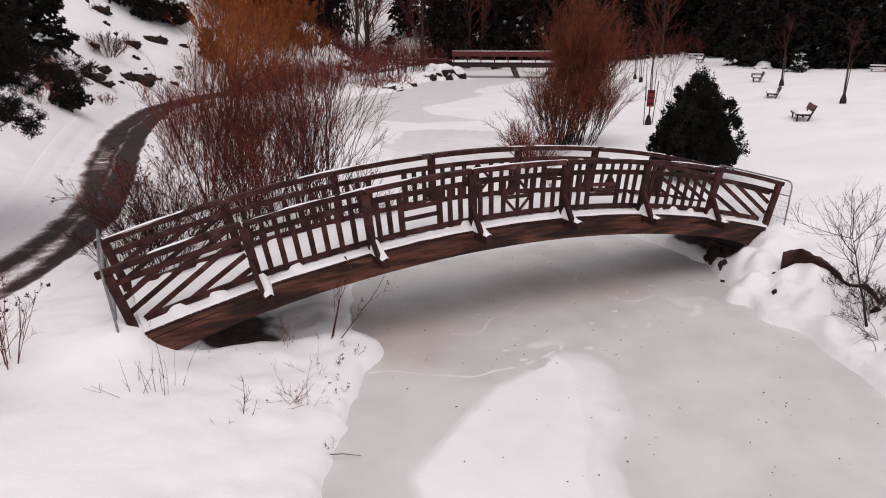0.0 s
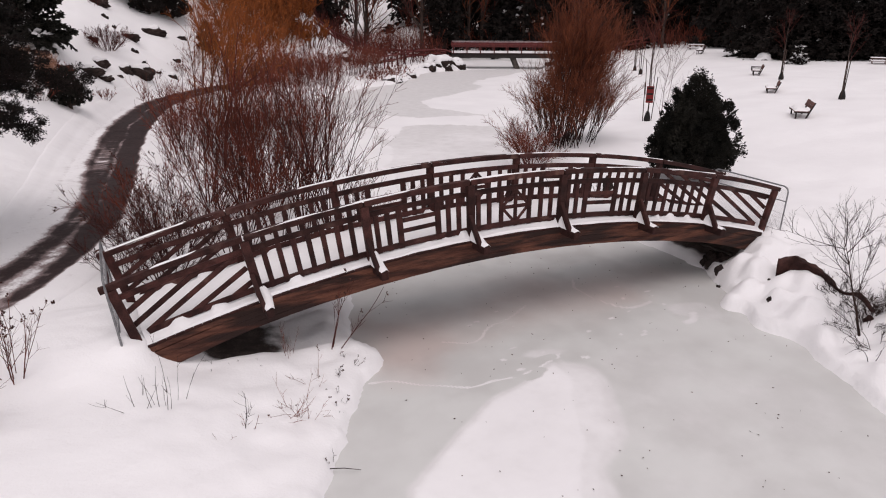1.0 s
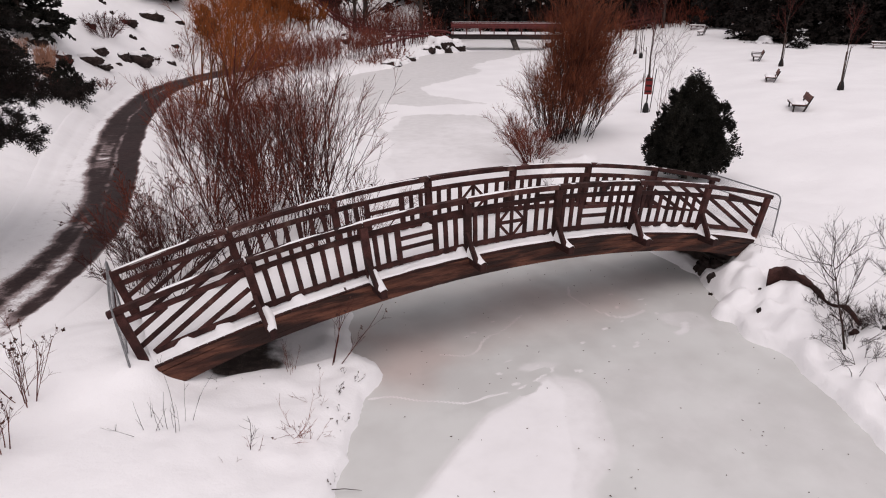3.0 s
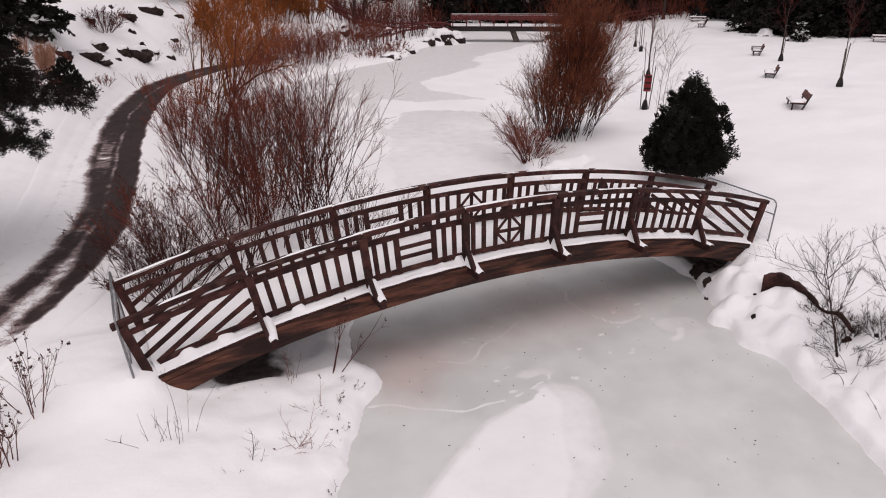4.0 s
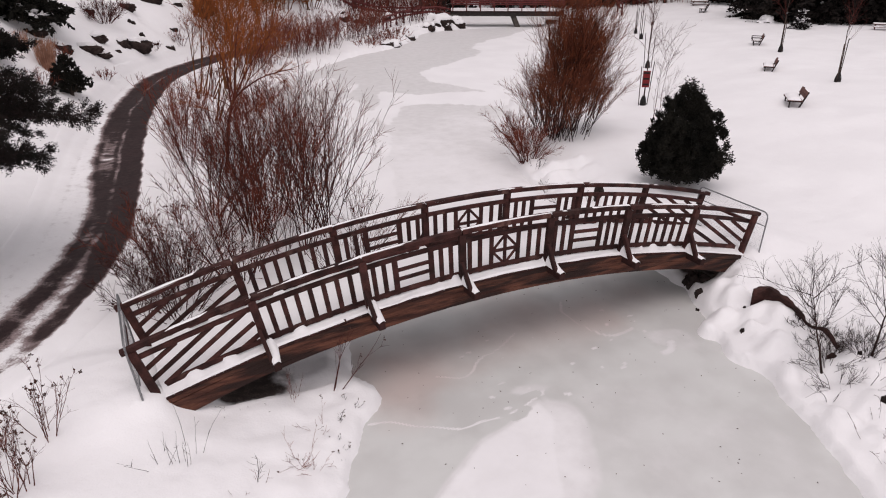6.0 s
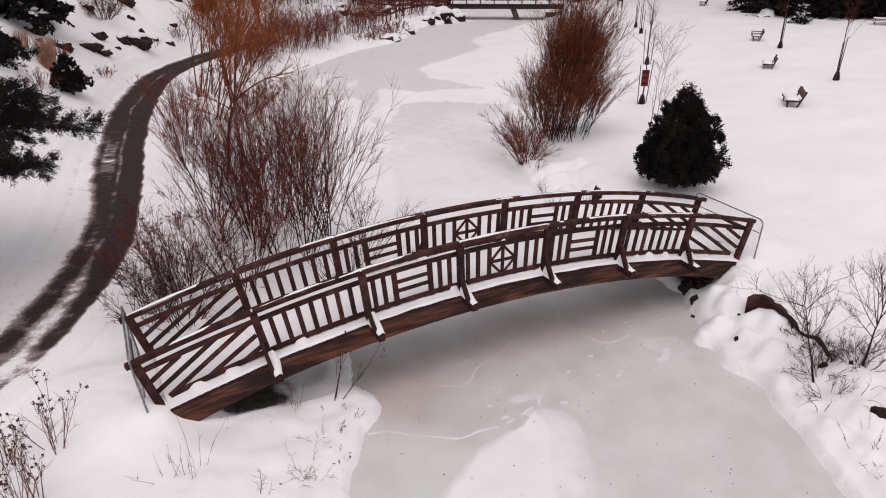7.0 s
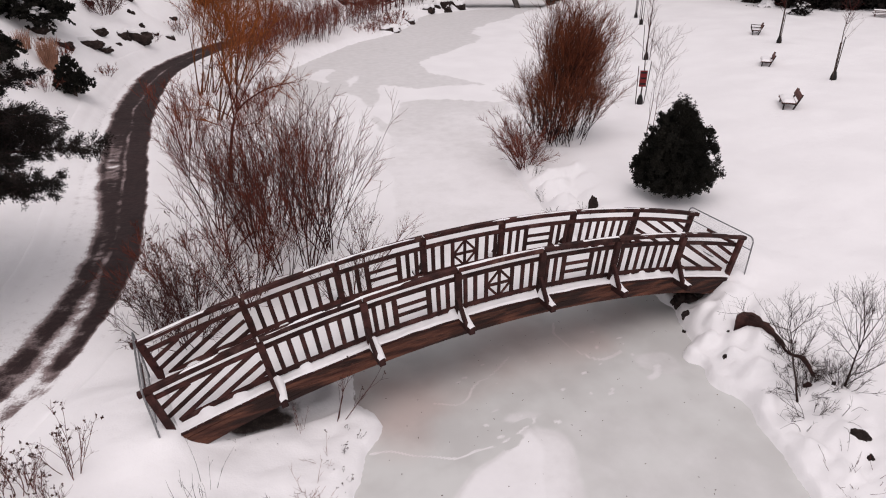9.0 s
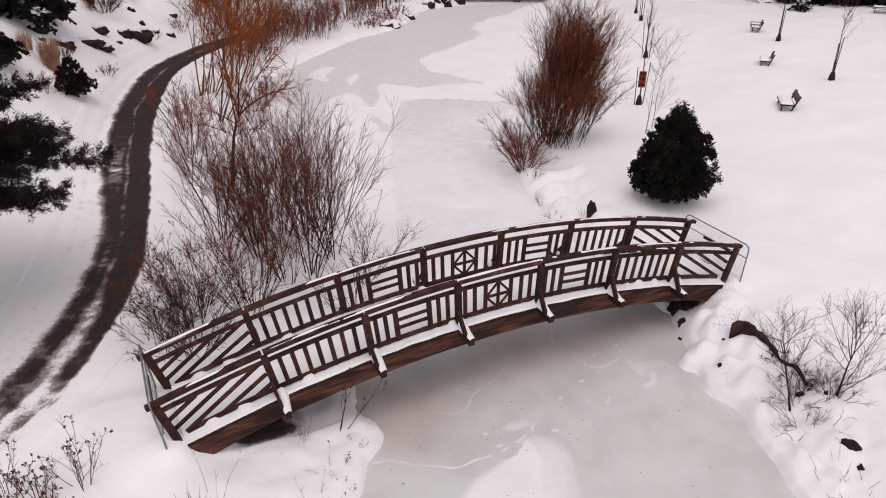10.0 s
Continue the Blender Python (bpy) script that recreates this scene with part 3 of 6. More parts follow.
middle = 0.03 - 0.24 * near_ + 0.07 * ripple(run, 0 * run, 2.3, 16) + 0.03 * ripple(run, 0 * run, 0.6, 61) + 0.13 * smoothstep((run - 29) / 4)
snowy = -0.06 + 1.04 * smoothstep((A - left_edge + 0.12 + 0.05 * ripple(px, py, 0.45, 54) + 0.06 * ripple(run, A, 0.7, 55)) / 0.60) + 1.04 * smoothstep((-A - right_edge + 0.06 + 0.03 * ripple(px, py, 0.40, 52) + 0.02 * ripple(px, py, 0.3, 53)) / 0.22)
lane = smoothstep((left_edge + 0.15 - A) / 0.2) * smoothstep((right_edge + 0.12 + A) / 0.12)
# packed strip between the wheel tracks
snowy = snowy + lane * (0.50 + 0.20 * near_ - 0.30 * smoothstep((12.8 - run) / 1.2) + 0.22 * ripple(run, 0 * run, 1.3, 17) + 0.14 * ripple(px, py, 0.25, 60)) * np.exp(-(np.abs(A - middle) / (0.105 + 0.04 * ripple(run, 0 * run, 0.5, 59) + 0.155 * smoothstep((17.5 - run) / 5))) ** 2.2)
# slush where the cleared part ends and between the tracks
snowy = snowy + lane * 0.56 * smoothstep((12.8 - run) / 1.2) * smoothstep((middle - A + 0.05) / 0.2) + lane * 0.06 * smoothstep((13 - run) / 3)
# thin snow swept across the other half
streaks = 0.45 * ripple(run / 0.40 + 0.6 * ripple(px, py, 0.5, 56), A / 0.5 + 0 * run, 1.0, 18) + 0.75 * ripple(run / 0.085 + 0.8 * ripple(px, py, 0.3, 57), A / 0.35 + 0 * run, 1.0, 43) + 0.3 * ripple(px, py, 0.3, 58)
snowy = snowy + lane * smoothstep((A - middle - 0.04) / 0.2) * (0.20 + 0.50 * np.exp(-((run - 25.5) / 2.8) ** 2) + 0.42 * np.exp(-((run - 17.6) / 1.0) ** 2)) * (0.72 + 0.42 * streaks)
snowy = snowy + lane * (0.03 + 0.15 * near_) * (ripple(px, py, 0.6, 19) + 0.8 * ripple(px, py, 0.22, 20)) + 0.04 * lane * ripple(run / 2.2 + 0 * A, A * 9 + 0 * run, 1.0, 26)
# trampled shoulders, and a pair of grooves on the wider one
trod = (1 - lane) * np.where(A > 0, smoothstep((2.2 - A) / 0.9), smoothstep((A + 1.55) / 0.5))
snowy = snowy - trod * (0.05 + 0.06 * smoothstep(A / 0.3) * smoothstep((1.6 - A) / 0.7) + 0.07 * np.exp(-((A - 1.32) / 0.06) ** 2) + 0.07 * np.exp(-((A - 1.78) / 0.07) ** 2) + 0.05 * ripple(px, py, 0.5, 44) + 0.05 * ripple(run / 1.6 + 0 * A, A * 7 + 0 * run, 1.0, 45))
# drifted over where it goes in among the shrubs
snowy = np.clip(np.maximum(snowy, smoothstep((px - 9.0) / 5.5)), 0, 1.0)
set_attribute(way_mesh, "snow", snowy.ravel())
tagged(new("path", way_mesh), "wet dark asphalt path with packed snow between wheel tracks", "path", kind="structure")


# ---------------------------------------------------------------- arched timber footbridge
RISE_R, LEDGE_R = 24.70, 23.63          # radii of the handrail's top and of the deck
HUB_Z = 2.850 - RISE_R
HALF = radians(16.04)
BAY = 2 * HALF / 7
NEAR_Y, FAR_Y = 10.57, 12.10


def on_arc(theta, y, lift=0.0, flip=False):
    """Pose at an angle along the arch: x along it, z away from its centre."""
    m = Matrix.Translation((SPAN[0], y, HUB_Z)) @ Matrix.Rotation(theta, 4, "Y") @ Matrix.Translation((0, 0, LEDGE_R + lift))
    return m @ Matrix.Rotation(math.pi, 4, "Z") if flip else m


def arc_board(th0, th1, y0, y1, r0, r1, material, n=40, low=None, rough=0.0, seed=0):
    """A curved board of rectangular section; low(theta) lifts its underside."""
    rng = np.random.default_rng(seed)
    th = np.linspace(th0, th1, n + 1)
    lo = np.array([r0 + (low(t) if low else 0) for t in th])
    hi = np.full(n + 1, r1)
    e = 0.006
    ring = []
    for yy, rr in ((y0 + e, lo), (y1 - e, lo), (y1, lo + e), (y1, hi - e), (y1 - e, hi), (y0 + e, hi), (y0, hi - e), (y0, lo + e)):
        yv = np.full(n + 1, yy) + rough * rng.normal(size=n + 1)
        rv = rr + LEDGE_R + rough * rng.normal(size=n + 1)
        ring.append(np.stack([SPAN[0] + rv * np.sin(th), yv, HUB_Z + rv * np.cos(th)], 1))
    ring = np.stack(ring, 1)
    k = 8
    v = ring.reshape(-1, 3)
    base = np.arange(n)[:, None] * k
    c = np.arange(k)[None]
    f = np.stack([base + c, base + (c + 1) % k, base + k + (c + 1) % k, base + k + c], -1).reshape(-1, 4)
    caps = np.array([[0, 1, 2, 3], [0, 3, 4, 7], [7, 4, 5, 6]])
    f = np.vstack([f[:, ::-1], caps, caps[:, ::-1] + n * k])
    return sheet("board", v, f, material)


def arc_snow(th0, th1, ys, top, seed, n=160, gap=0.0, foot=-0.01):
    """A soft strip of snow lying along the arch; top(theta, y) gives its thickness."""
    th = np.linspace(th0, th1, n + 1)[:, None]
    ys = np.asarray(ys, float)[None]
    w = smoothstep(np.minimum((ys - ys[0, 0]) / 0.03, (ys[0, -1] - ys) / 0.03) + 0.0)
    thick = top(th, ys) * w + foot * (1 - w)
    if gap:
        thick = thick - gap * (ripple(th * 24, ys * 3 + seed, 0.55, seed) > 0.15) * 0.06
    thick = thick + 0.006 * ripple(th * 24, ys, 0.21, seed + 2)
    thick = np.maximum(thick, foot - 0.01)
    r = LEDGE_R + thick
    y = ys + 0.022 * ripple(th * 24, ys * 0, 0.33, seed + 3) * (np.abs(ys - ys.mean()) > 0.3 * np.ptp(ys))
    v = np.stack([SPAN[0] + r * np.sin(th), y + 0 * th, HUB_Z + r * np.cos(th)], -1)
    rows, cols = v.shape[:2]
    i = np.arange(rows - 1)[:, None] * cols + np.arange(cols - 1)[None]
    f = np.stack([i, i + cols, i + cols + 1, i + 1], -1).reshape(-1, 4)
    return sheet("snow", v.reshape(-1, 3), f, SNOW, True)


def footbridge():
    b = thing("footbridge", "arched dark-stained timber footbridge with snowy deck and patterned railings", "bridge", at=Matrix.Translation((SPAN[0], SPAN[1], 0)))
    undo = Matrix.Translation((-SPAN[0], -SPAN[1], 0))

    def fit(name, me, m=None, label="", parent=None):
        return part(name, me, parent or b, label, undo @ m if m is not None else undo.copy())

    # laminated side beams, thinned on the underside towards their bearings
    thin = lambda t: -0.05 * float(smoothstep(np.array((abs(t) - radians(11.6)) / radians(4.0))))
    for y0, y1, s in ((10.355, 10.53, 1), (12.14, 12.315, 2)):
        beam = fit("beam", arc_board(-radians(15.75), radians(15.75), y0, y1, -0.115, -0.035, GLULAM, 70, rough=0.0012, seed=s), None, "weathered brown laminated beam")
        for k, (r0, r1) in enumerate(((-0.210, -0.1158), (-0.303, -0.2108), (-0.398, -0.3038))):
            end = radians((15.72, 15.66, 15.60)[k])
            j = 0.0015 * (k % 2)
            lam = part("lamination", arc_board(-end, end, y0 + j, y1 - j, r0, r1, GLULAM, 70, low=None, rough=0.0012, seed=s * 7 + k), beam)
            me = lam.data
            for v in me.vertices:
                x, z = v.co.x - SPAN[0], v.co.z - HUB_Z
                t, r = math.atan2(x, z), math.hypot(x, z)
                r += thin(t) * (LEDGE_R - 0.05 - r) / 0.30
                v.co.x, v.co.z = SPAN[0] + r * math.sin(t), HUB_Z + r * math.cos(t)
    # cross members and deck planks
    for k in range(8):
        fit("cross_beam", block(-0.07, 0.07, 10.53, 12.14, -0.20, -0.04, TIMBER), on_arc(-HALF + k * BAY, 0))
    plank = block(-0.066, 0.066, 10.365, 12.305, -0.033, 0.0, TIMBER, 0.004)
    first = None
    for k in range(94):
        t = -HALF * 0.985 + (k + 0.5) * 2 * HALF * 0.985 / 94
        if first is None:
            first = fit("deck_plank", plank, on_arc(t, 0))
        else:
            fit("deck_plank", first.data, on_arc(t, 0))
    # snow lying on the deck and on both ledges
    ys = np.r_[10.395, 10.40, 10.412, 10.428, np.linspace(10.455, 12.24, 36), 12.258, 12.268, 12.278, 12.285]

    def lie(th, y):
        ledge = 0.036 + 0.016 * ripple(th * 24, y * 0, 0.7, 21) + 0.014 * ripple(th * 24, y * 4, 0.3, 24)
        middle = 0.095 + 0.03 * ripple(th * 24, y, 0.9, 22)
        w = smoothstep((np.minimum(y - 10.47, 12.20 - y)) / 0.22)
        heel = 0.085 * np.exp(-((np.minimum(np.abs(y - NEAR_Y), np.abs(y - FAR_Y))) / 0.085) ** 2) * smoothstep(ripple(th * 24, y * 0, 0.55, 23) * 1.4 + ripple(th * 24, y * 0, 0.17, 25) * 2.0 - 0.25)
        ends = 0.10 * smoothstep((np.abs(th) - radians(13.5)) / radians(2.5))
        return ledge * (1 - w) + middle * w + heel + ends * w
    fit("deck_snow", arc_snow(-HALF * 0.985, HALF * 0.995, ys, lie, 31, 260), None, "undisturbed white snow on the deck")

    # railings
    bal = {}

    def piece(name, key, make, m, label=""):
        if key not in bal:
            bal[key] = fit(name, make(), m, label)
            return bal[key]
        return fit(name, bal[key].data, m, label)

    low, mid_lo, mid_hi = 0.135, 0.755, 0.845
    for y, out, s in ((NEAR_Y, -1, 1), (FAR_Y, 1, 2)):
        flip = out > 0

        def wide(a, c):
            return (y + a, y + c) if out < 0 else (y - c, y - a)

        # curved rails, one length a bay
        for k in range(7):
            t0, t1 = -HALF + k * BAY, -HALF + (k + 1) * BAY
            g = 0.0006
            ext0, ext1 = (0.006 if k == 0 else -g), (0.006 if k == 6 else -g)
            hy = wide(-0.085, 0.035)
            fit("handrail", arc_board(t0 - ext0, t1 + ext1, *hy, 0.972, 1.062, TIMBER, 8, rough=0.001, seed=s * 20 + k))
            ry = wide(-0.012, 0.034)
            fit("middle_rail", arc_board(t0 + g, t1 - g, *ry, mid_lo, mid_hi, TIMBER, 8, rough=0.0008, seed=s * 30 + k))
            a = t0 + (0.10 * BAY if k == 0 else 0.002)
            c = t1 - (0.10 * BAY if k == 6 else 0.002)
            fit("bottom_rail", arc_board(a, c, *ry, low - 0.05, low + 0.045, TIMBER, 8, rough=0.0008, seed=s * 40 + k))
            rail_ys = np.linspace(hy[0] + 0.012, hy[1] - 0.008, 5)
            fit("rail_snow", arc_snow(t0, t1, rail_ys, lambda th, yy: 1.070 + 0.010 * ripple(th * 24, yy * 0, 0.4, 40) + 0 * yy, 50 + k + 9 * s, 36, gap=1.0, foot=1.050), None, "thin ragged snow on the handrail")

        def stick(u, k):
            return on_arc(-HALF + (k + u) * BAY, y, 0, flip)

        def upright(name, key, w, u, k):
            piece(name, key, lambda: block(-w / 2, w / 2, -0.010, 0.030, low - 0.06, mid_lo + 0.012, TIMBER), stick(u, k))

        for k in range(7):
            if k in (1, 5):
                for i in range(7):
                    upright("baluster", "baluster", 0.085, (i + 1) / 8, k)
            elif k in (2, 4):
                for u in (0.10, 0.205, 0.79, 0.895):
                    upright("baluster", "baluster", 0.085, u, k)
                for u in (0.315, 0.685):
                    upright("panel_stile", "stile", 0.105, u, k)
                for h in (0.37, 0.555):
                    piece("panel_slat", ("slat", h), lambda: block(-0.31, 0.31, -0.006, 0.030, h - 0.036, h + 0.036, TIMBER), stick(0.5, k))
            elif k == 3:
                for u in (0.10, 0.215, 0.785, 0.90):
                    upright("baluster", "baluster", 0.085, u, k)
                for u in (0.345, 0.655):
                    upright("panel_stile", "stile3", 0.085, u, k)
                upright("panel_bar", "bar_v", 0.065, 0.5, k)
                h = (low + mid_lo) / 2
                piece("panel_bar", "bar_h", lambda: block(-0.27, 0.27, -0.006, 0.026, h - 0.033, h + 0.033, TIMBER), stick(0.5, k))
                reach_x, reach_z = 0.285, (mid_lo - low) / 2
                for sx in (-1, 1):
                    for sz in (-1, 1):
                        def slant(sx=sx, sz=sz):
                            # from the middle of a stile to the middle of a rail
                            bm = bmesh.new()
                            half = math.hypot(reach_x, reach_z) / 2
                            box(bm, -half, half, -0.002, 0.022, -0.027, 0.027, Matrix.Translation((sx * reach_x / 2, 0, h + sz * reach_z / 2)) @ Matrix.Rotation(math.atan2(sz * sx * reach_z, reach_x), 4, "Y"), 0.005)
                            return bm, TIMBER
                        piece("panel_brace", ("slant", sx, sz), slant, stick(0.5, k))
            else:
                # slanting boards that rise towards the middle of the span
                length, tall = BAY * LEDGE_R, mid_lo - low
                rise = tall / 0.88
                for i, top in enumerate((0.33, 0.66, 0.98, 1.33, 1.66)):
                    u0, u1 = max(top - 0.88, 0.03), min(top, 0.97)
                    h0, h1 = low + (u0 - top + 0.88) * rise, low + (u1 - top + 0.88) * rise

                    def board(u0=u0, u1=u1, h0=h0, h1=h1):
                        dx, dz = (u1 - u0) * length, h1 - h0
                        bm = bmesh.new()
                        box(bm, -0.01, math.hypot(dx, dz) + 0.01, -0.006, 0.030, -0.04, 0.04, Matrix.Translation((0, 0, h0)) @ Matrix.Rotation(-math.atan2(dz, dx), 4, "Y"), 0.005)
                        return bm, TIMBER
                    if k == 0:
                        m = on_arc(-HALF + u0 * BAY, y, 0, False)
                    else:
                        m = on_arc(HALF - u0 * BAY, y, 0, False) @ Matrix.Diagonal((-1, 1, 1, 1))
                    if flip:
                        m = m @ Matrix.Diagonal((1, -1, 1, 1))
                    piece("slanting_board", ("slope", i), board, m)

        # posts with outriggers and knee braces
        for k in range(8):
            m = on_arc(-HALF + k * BAY, y, 0, flip)
            if 0 < k < 7:
                piece("post", "post", lambda: block(-0.066, 0.066, -0.115, -0.013, -0.30, 0.971, TIMBER, 0.008), m)
            else:
                piece("post", "end_post", lambda: block(-0.066, 0.066, -0.115, -0.013, -0.04, 0.971, TIMBER, 0.008), m)
            if 0 < k < 7:
                piece("outrigger", "outrigger", lambda: block(-0.062, 0.062, -0.640, 0.10, -0.135, 0.005, TIMBER, 0.008), m)

                def brace():
                    bm = bmesh.new()
                    box(bm, -0.034, 0.034, -0.34, 0.30, -0.050, 0.050, Matrix.Translation((-0.045, -0.300, 0.200)) @ Matrix.Rotation(math.atan2(0.40, 0.32), 4, "X"), 0.006)
                    return bm, TIMBER
                piece("knee_brace", "knee", brace, m)

                def cap():
                    # wedge of snow banked on the outrigger and round the post's foot
                    bm = bmesh.new()
                    bmesh.ops.create_grid(bm, x_segments=8, y_segments=16, size=0.5)
                    for v in bm.verts:
                        a, q = v.co.x * 2, v.co.y + 0.5          # q: 0 at the tip, 1 at the rail
                        w = 0.066 + 0.050 * q
                        round_ = 1 - abs(a) ** 4
                        v.co = (a * w + 0.012 + 0.030 * q, -0.632 + q * 0.54, -0.004 + (0.035 + 0.05 * q + 0.13 * q ** 2.6 * (1 - 0.35 * abs(a))) * round_ + 0.008 * math.sin(q * 9 + a * 3) * round_)
                    for f in bm.faces:
                        f.smooth = True
                    return bm, SNOW
                piece("outrigger_snow", "cap", cap, m, "wedge of white snow")
            else:
                if k == 7 or flip:
                    def stay():
                        bm = bmesh.new()
                        box(bm, -0.035, 0.035, -0.10, -0.03, -0.02, 0.30, Matrix.Rotation(radians(-16), 4, "Y"), 0.006)
                        return bm, TIMBER
                    piece("end_stay", "stay", stay, m)
    return b


footbridge()

# dark timber cribs that carry the ends of the beams
for cx, name in ((0.30, "west"), (12.72, "east")):
    crib = thing("abutment", "dark stained concrete abutment under the bridge end", "abutment", "bridge abutments", Matrix.Translation((cx, 11.335, 0)))
    part("footing", block(-0.30, 0.42, -0.70, 0.98, -0.6, 0.35 if cx < 5 else 0.38, CONCRETE, 0.02), crib)


def barrier(x, y0, y1, lean):
    """A wire-mesh barrier panel that closes one end of the bridge."""
    base = ground_at(x, (y0 + y1) / 2) - 0.12
    t = thing("barrier_panel", "grey steel pipe barrier with wire mesh, closing the snowy bridge", "barrier", "barrier panels", Matrix.Translation((x, (y0 + y1) / 2, base)) @ Matrix.Rotation(radians(lean), 4, "Y"))
    w, h, r = (y1 - y0) / 2, 1.13, 0.14
    corner = [(0, -w, 0.0), (0, -w, h - r)]
    corner += [(0, -w + r - r * math.cos(a), h - r + r * math.sin(a)) for a in np.linspace(0.2, 1.57, 6)]
    corner += [(0, w - r + r * math.sin(a), h - r + r * math.cos(a)) for a in np.linspace(0, 1.37, 6)]
    corner += [(0, w, h - r), (0, w, 0.0)]
    v, f = tubes(np.array([corner]), np.full((1, len(corner)), 0.017), 8)
    part("pipe_frame", sheet("pipe_frame", v, f, STEEL, True), t)
    for z in (0.14, 0.80):
        v, f = tubes(np.array([[(0, -w, z), (0, w, z)]]), np.full((1, 2), 0.012), 6)
        part("cross_pipe", sheet("cross_pipe", v, f, STEEL, True), t)
    lines = []
    for k in np.arange(-w - 1.0, w, 0.055):
        for s in (0, 1):
            a, c = np.array((0.0, k, 0.14)), np.array((0.0, k + 0.97, h - 0.02))
            if a[1] < -w:
                a = a + (c - a) * ((-w - a[1]) / (c[1] - a[1]))
            if c[1] > w:
                c = a + (c - a) * ((w - a[1]) / (c[1] - a[1]))
            if s:
                a, c = a * (1, -1, 1), c * (1, -1, 1)
            lines.append([a, c])
    lines = np.array(lines)
    v, f = tubes(lines, np.full(lines.shape[:2], 0.0012), 3)
    part("wire_mesh", sheet("wire_mesh", v, f, MESH_WIRE), t, "fine grey wire mesh")
    part("board", block(-0.02, 0.02, -0.55, 0.35, 0.72, 0.80, TIMBER), t, "dark board tied to the panel")
    return t


barrier(13.50, 10.30, 12.45, 4)
barrier(-0.16, 10.33, 12.32, -6)


# ---------------------------------------------------------------- bare shrubs, willows and trees
def stems(rng, count, spread, tall, lean, points=7, curl=0.25, low=0.65, arch=0.0):
    """Upright stems from one rootstock; local coordinates. arch bends the outer ones back to upright."""
    a = rng.uniform(0, 2 * np.pi, count)
    q = np.sqrt(rng.uniform(0, 1, count))
    base = np.stack([np.cos(a) * q * spread, np.sin(a) * q * spread, np.full(count, -0.1)], 1)
    tilt = np.radians(lean) * q * rng.uniform(0.6, 1.2, count)
    b = a + rng.normal(size=count) * 0.5
    flat = np.stack([np.sin(tilt) * np.cos(b), np.sin(tilt) * np.sin(b), 0 * tilt], 1)
    rise = np.stack([0 * tilt, 0 * tilt, np.cos(tilt)], 1)
    size = (tall * rng.uniform(low, 1.0, count) * (1 - (0.35 * q ** 2 if arch else 0)))[:, None]
    s = np.linspace(0, 1, points)[None, :, None]
    wob = rng.normal(size=(count, 1, 3)) * np.array([curl, curl, 0.05])
    jig = np.cumsum(rng.normal(size=(count, points, 3)) * 0.012, axis=1)
    return base[:, None] + size[:, None] * (flat[:, None] * (s - arch * s * s) + rise[:, None] * s + wob * s * s * 0.4 + jig * s)


def shrub(name, label, at, seed, count, spread, tall, lean, stem_mat, twig_mat, thick=0.022, per=8, fine=4, length=(0.4, 0.9), angle=(12, 35), category="shrub", group="", low=0.65, heads=0, fine_thick=0.0032, arch=0.0,
          curl=0.25, head_size=1.0, forks=0, fork_at=(0.12, 0.6), fork_size=(0.4, 0.75), fork_angle=(8, 26), clear=0.22, droop=0.0):
    rng = np.random.default_rng(seed)
    t = thing(name, label, category, group, at)
    s = stems(rng, count, spread, tall, lean, low=low, arch=arch, curl=curl)
    if droop:
        s[..., 2] -= droop * tall * np.linspace(0, 1, s.shape[1])[None] ** 2.5
    radii = taper(s, thick * rng.uniform(0.6, 1.1, count), min(0.004, thick * 0.3))
    if count <= 34:
        for k in range(count):
            v, f = tubes(s[k:k + 1], radii[k:k + 1], 5)
            part("stem", sheet("stem", v, f, stem_mat, True), t)
    else:
        stuff_part("stem", sheet("stem", *tubes(s, radii, 5), stem_mat, True), t)
    if forks:
        # secondary stems that leave the first ones low down
        sub = grow(rng, s, forks, fork_at, (fork_size[0] * tall, fork_size[1] * tall), fork_angle, 0.15, s.shape[1], 0.10)
        stuff_part("branch", sheet("branch", *tubes(sub, taper(sub, np.full(len(sub), thick * 0.55), min(0.004, thick * 0.25)), 4), stem_mat, True), t)
        s = np.concatenate([s, sub])
    one = grow(rng, s, per, (clear, 0.97), (length[0] * tall / 3, length[1] * tall / 3), angle, 0.15)
    two = grow(rng, one, fine, (0.25, 0.95), (0.12 * tall / 3 + 0.06, 0.40 * tall / 3 + 0.06), (15, 45), 0.1, 4)
    g = [tubes(one, taper(one, np.full(len(one), thick * 0.30), min(0.003, thick * 0.2)), 3), tubes(two, taper(two, np.full(len(two), fine_thick * 1.4), fine_thick * 0.7), 3)]
    stuff_part("crown", sheet("crown", *joined(g), twig_mat), t)
    if heads:
        tips = np.vstack([s[:, -1], one[:, -1], two[:, -1]])
        tips = tips[tips[:, 2] > 0.55 * tips[:, 2].max()]
        pick = tips[rng.integers(0, len(tips), heads)]
        g = []
        for k in range(3):
            g.append(flakes(rng, pick, unit(rng.normal(size=(heads, 3))), rng.uniform(0.03, 0.06, heads) * head_size, 0.035 * head_size))
        stuff_part("seed_head", sheet("seed_head", *joined(g), SEED), t)
    return t


def place(x, y, sink=0.0, turn=0.0, scale=1.0):
    return Matrix.Translation((x, y, ground_at(x, y) - sink)) @ Matrix.Rotation(radians(turn), 4, "Z") @ Matrix.Scale(scale, 4)


